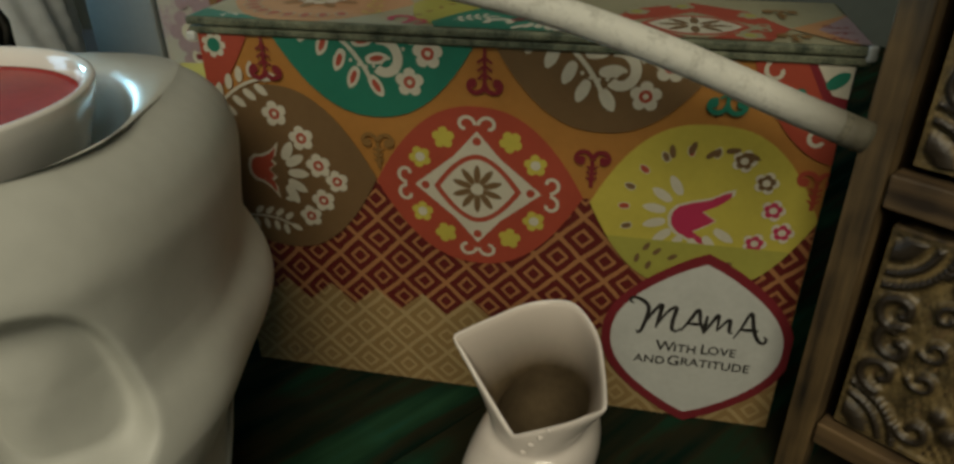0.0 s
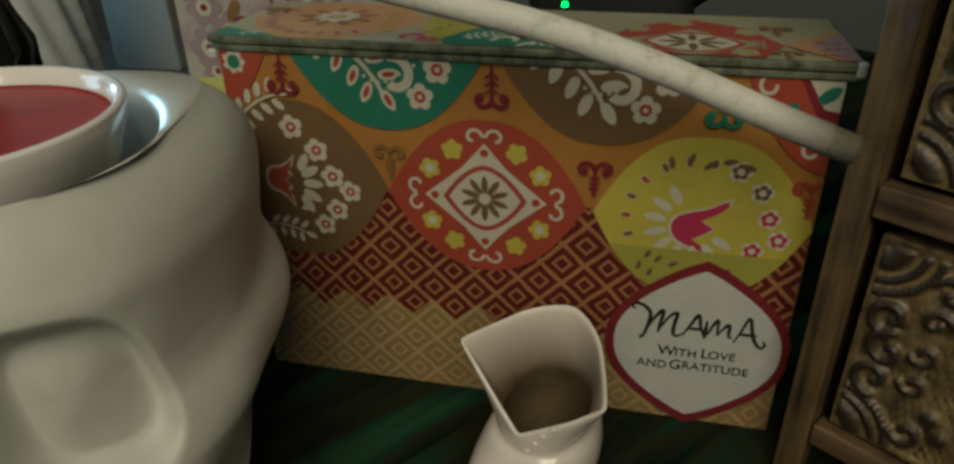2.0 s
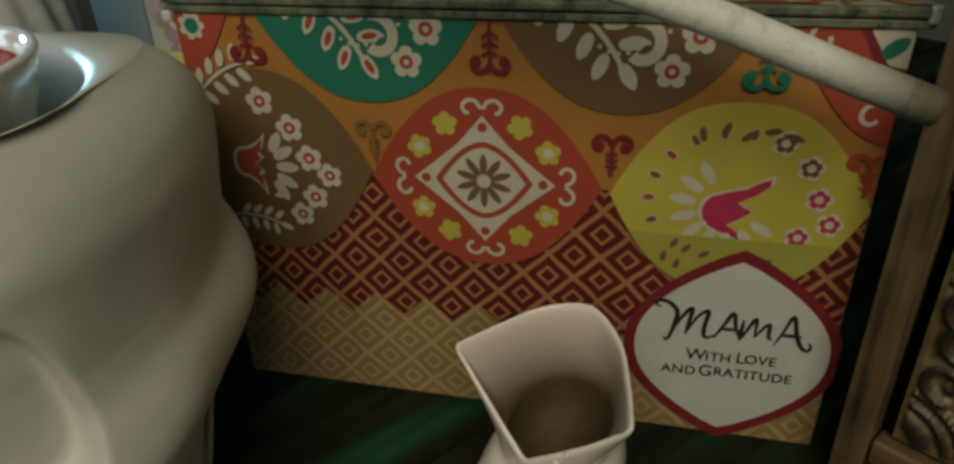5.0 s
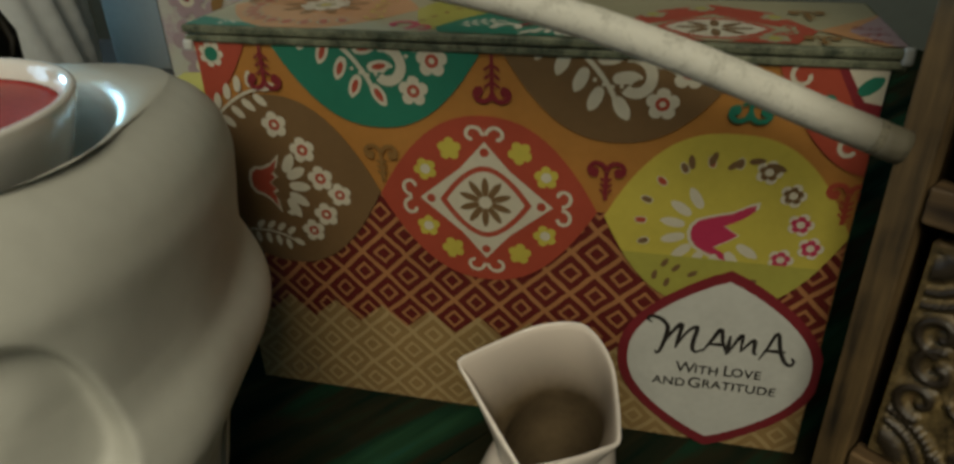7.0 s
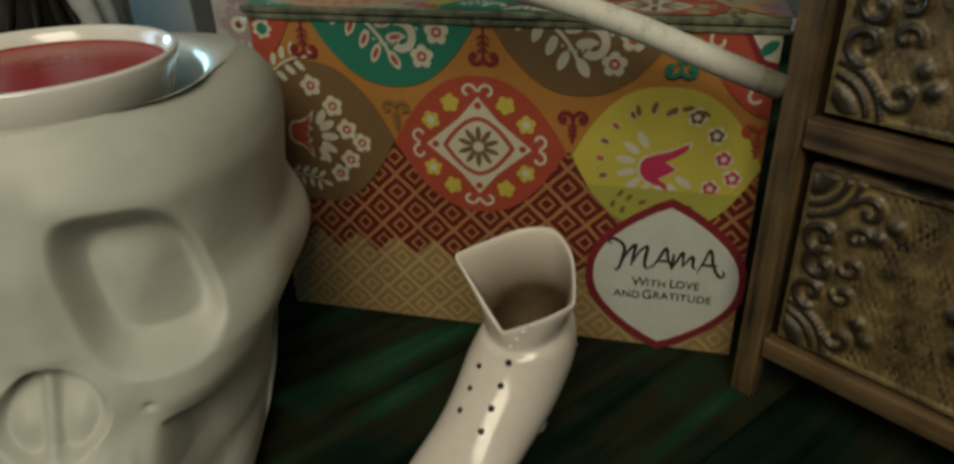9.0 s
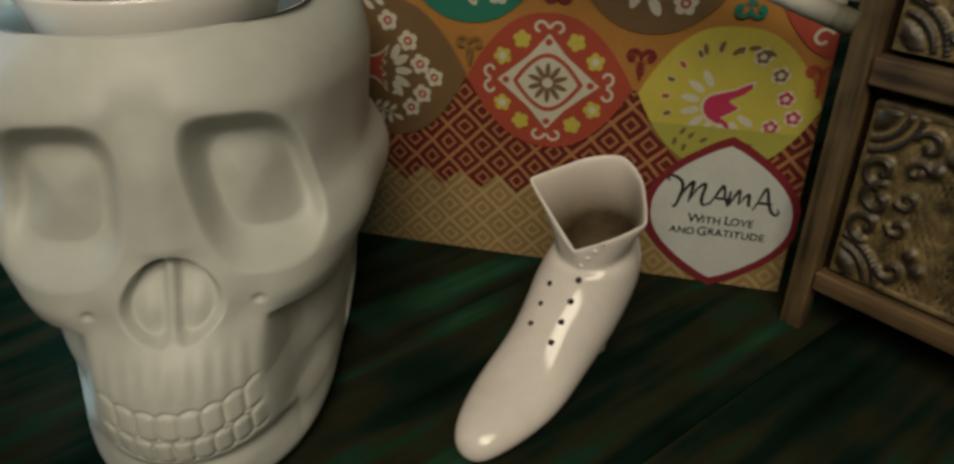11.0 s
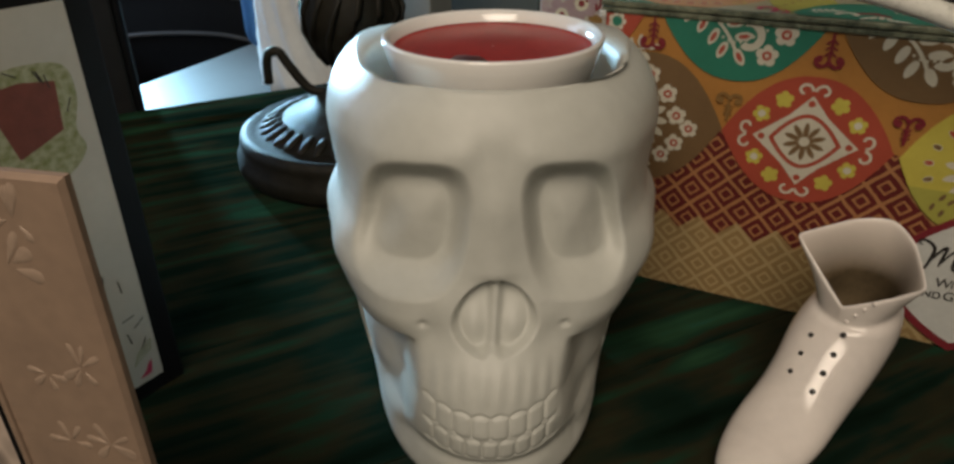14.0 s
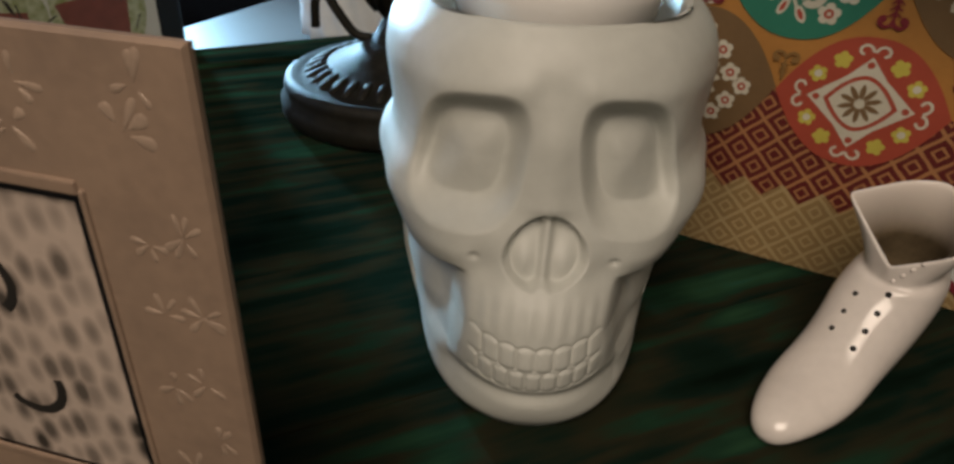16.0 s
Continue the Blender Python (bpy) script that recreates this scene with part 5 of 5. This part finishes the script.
# ---- things by the window ----
sill = thing("window_bench", pose(-0.71, 0.50, -0.75, 0, 0, 3), "white bench top behind the table, darkened in colour for its shade", "bench")
part("top", box(-0.215, 0.20, -0.32, 0.32, 0.665, 0.69, bevel=0.004), SILL_WHITE, sill)
part("front_panel", box(-0.20, 0.185, -0.305, 0.305, 0.0, 0.6645, bevel=0.003), SILL_WHITE, sill)
n = 90
cv, cf = [], []
for k in range(n + 1):
    u = k / n
    off = 0.028 * math.sin(u * 2 * math.pi * 11) + 0.010 * math.sin(u * 31)
    cv += [(-1.95 + 0.78 * u, 1.08 + off, -0.5), (-1.95 + 0.78 * u, 1.08 + off * 0.9, 1.6)]
cf = [(2 * k, 2 * k + 2, 2 * k + 3, 2 * k + 1) for k in range(n)]
curtain = mesh_object("curtain", cv, cf, CURTAIN, smooth=True)
curtain.modifiers.new("thickness", "SOLIDIFY").thickness = 0.003
tagged(curtain, "white pleated curtain by the window", "curtain")

# unseen black panel, added to block window light and shade the table's left
speaker = thing("shadow_panel", pose(-0.728, 0.155, -0.75, 0, 0, PLANK), "unseen tall black panel added to shade the table", "speaker")
part("shadow_board", box(-0.26, 0.0, 0.0, 0.05, 0.02, 1.16, bevel=0.006), BLACK_LACQUER, speaker)
part("plinth", box(-0.27, 0.01, -0.005, 0.06, 0.0, 0.02, bevel=0.003), BLACK_LACQUER, speaker)
part("front_layer", box(-0.25, -0.01, -0.006, -0.0005, 0.30, 1.14, bevel=0.004), BLACK_PLASTIC, speaker, "black front layer of the added panel")

# black armchair with white piping
chair = thing("armchair", pose(-1.50, 1.0 - 0.16, -0.75, 0, 0, 20), "black armchair with white stitched piping", "armchair")
part("seat", box(-0.26, 0.26, -0.26, 0.24, 0.10, 0.42, bevel=0.05, segments=4), BLACK_PLASTIC, chair, smooth=True)
part("backrest", box(-0.28, 0.26, 0.12, 0.26, 0.40, 0.72, bevel=0.06, segments=5), BLACK_PLASTIC, chair, smooth=True)
for x in (-0.30, 0.22):
    part("armrest", box(x, x + 0.10, -0.28, 0.14, 0.10, 0.56, bevel=0.045, segments=4), BLACK_PLASTIC, chair, smooth=True)
for z, y in ((0.56, 0.112), (0.66, 0.118), (0.44, -0.02)):
    part("piping", tube(spline([(-0.26, y, z - 0.03), (-0.1, y - 0.006, z), (0.1, y - 0.006, z + 0.005), (0.24, y, z - 0.02)], 8), 0.006, 8), SILL_WHITE, chair, "white piping", smooth=True)
for x in (-0.24, 0.22):
    for y in (-0.22, 0.20):
        part("leg", lathe([(0.018, 0.0), (0.025, 0.10)], 16, close=True), IRON, chair).location = (x, y, 0)

# blue cushion and ribbed white jar on the bench
bm = box(-0.05, 0.05, -0.03, 0.03, 0, 0.13, bevel=0.028, segments=5)
cushion = part("cushion", bm, BLUE, smooth=True)
cushion.matrix_world = pose(-0.872, 0.565, -0.06, 0, 0, 40)
tagged(cushion, "small blue cushion standing on the white bench", "cushion")
bm = lathe([(0.001, 0.0), (0.070, 0.0)] + [(0.088 - 0.010 * (k / 12) ** 2, 0.006 + 0.022 * k) for k in range(13)] + [(0.060, 0.285), (0.001, 0.290)], 144)
for v in bm.verts:
    r = math.hypot(v.co.x, v.co.y)
    if r > 0.03:
        wave = math.cos(17 * (math.atan2(v.co.y, v.co.x) + 3.2 * v.co.z) + 1.2 * math.sin(v.co.z * 14))
        g = 1 + 0.0045 * wave / r
        v.co.x, v.co.y = v.co.x * g, v.co.y * g
roll = part("pleated_shade", bm, CURTAIN, smooth=True)
roll.matrix_world = pose(-0.672, 0.432, -0.058, 3, 5, 0)
tagged(roll, "white pleated fabric shade standing on the bench", "lamp shade")

# pale upright carton beyond it
carton = thing("storage_box", pose(-0.672, 0.66, -0.0598, 0, 0, 4), "plain pale grey cardboard storage box on the bench", "box")
part("body", box(-0.052, 0.052, 0.0, 0.09, 0.0, 0.30, bevel=0.003), CARTON_GREY, carton)
part("lid", box(-0.054, 0.054, -0.002, 0.092, 0.3002, 0.325, bevel=0.003), CARTON_GREY, carton)

# ---- things behind the gift box ----
bag = thing("gift_bag", pose(-0.1750, 0.080, 0, 0, 0, 4), "cream paper gift bag printed with pink and purple flowers", "gift bag")
part("body", box(-0.020, 0.125, 0.0, 0.055, 0.0, 0.225, bevel=0.002), BAG_PAPER, bag)
part("side_strip", box(-0.0225, -0.0202, 0.004, 0.051, 0.001, 0.222, bevel=0.0006), BOARD, bag, "dark green strip at the side of the bag")
p = Print(-0.018, 0.123, 0.0, 0.224)
rb = random.Random(12)
for k in range(46):
    c = (rb.uniform(-0.016, 0.12), rb.uniform(0.11, 0.222))
    kind = rb.random()
    if kind < 0.45:
        p.flower(c, rb.uniform(0.006, 0.012), 6, PINK, CREAM, BURGUNDY, rb.uniform(0, 3))
    elif kind < 0.8:
        p.leaf(c, rb.uniform(0.010, 0.018), 0.006, rb.uniform(0, 360), OLIVE)
    else:
        p.curl(c, 0.008, rb.uniform(0, 360), 280, 0.0016, BURGUNDY)
p.done("floral_print", bag, "printed pink flowers", pose(0, -0.0006, 0))

packet = thing("yellow_packet", pose(-0.1530, 0.030, 0, 0, 0, 8), "small bright yellow cardboard packet", "packet")
part("carton", box(-0.016, 0.016, 0.0, 0.030, 0.0, 0.138, bevel=0.001), YELLOW, packet)
part("flap", box(-0.015, 0.015, 0.0005, 0.0295, 0.1382, 0.1398, bevel=0.0005), YELLOW, packet)

dev = thing("router", pose(0.038, 0.118, 0, 0, 0, -3), "black plastic router with a small green light", "router")
part("case", box(-0.045, 0.045, 0.0, 0.030, 0.012, 0.205, bevel=0.010, segments=4), BLACK_PLASTIC, dev, smooth=True)
part("stand", box(-0.035, 0.035, -0.012, 0.045, 0.0, 0.013, bevel=0.003), BLACK_PLASTIC, dev)
part("status_light", box(-0.0242, -0.0208, -0.0009, 0.002, 0.1695, 0.1725, bevel=0.0004), LED, dev, "glowing green light")
part("cable", tube(spline([(-0.040, 0.015, 0.150), (-0.062, 0.008, 0.168), (-0.072, 0.012, 0.200), (-0.060, 0.020, 0.230)], 8), 0.0035, 10), BLACK_PLASTIC, dev, "thin black cable", smooth=True)
part("cable", tube(spline([(0.040, 0.015, 0.170), (0.058, 0.004, 0.186), (0.078, 0.010, 0.205), (0.092, 0.020, 0.225)], 8), 0.0042, 10), BLACK_PLASTIC, dev, "thin black cable", smooth=True)
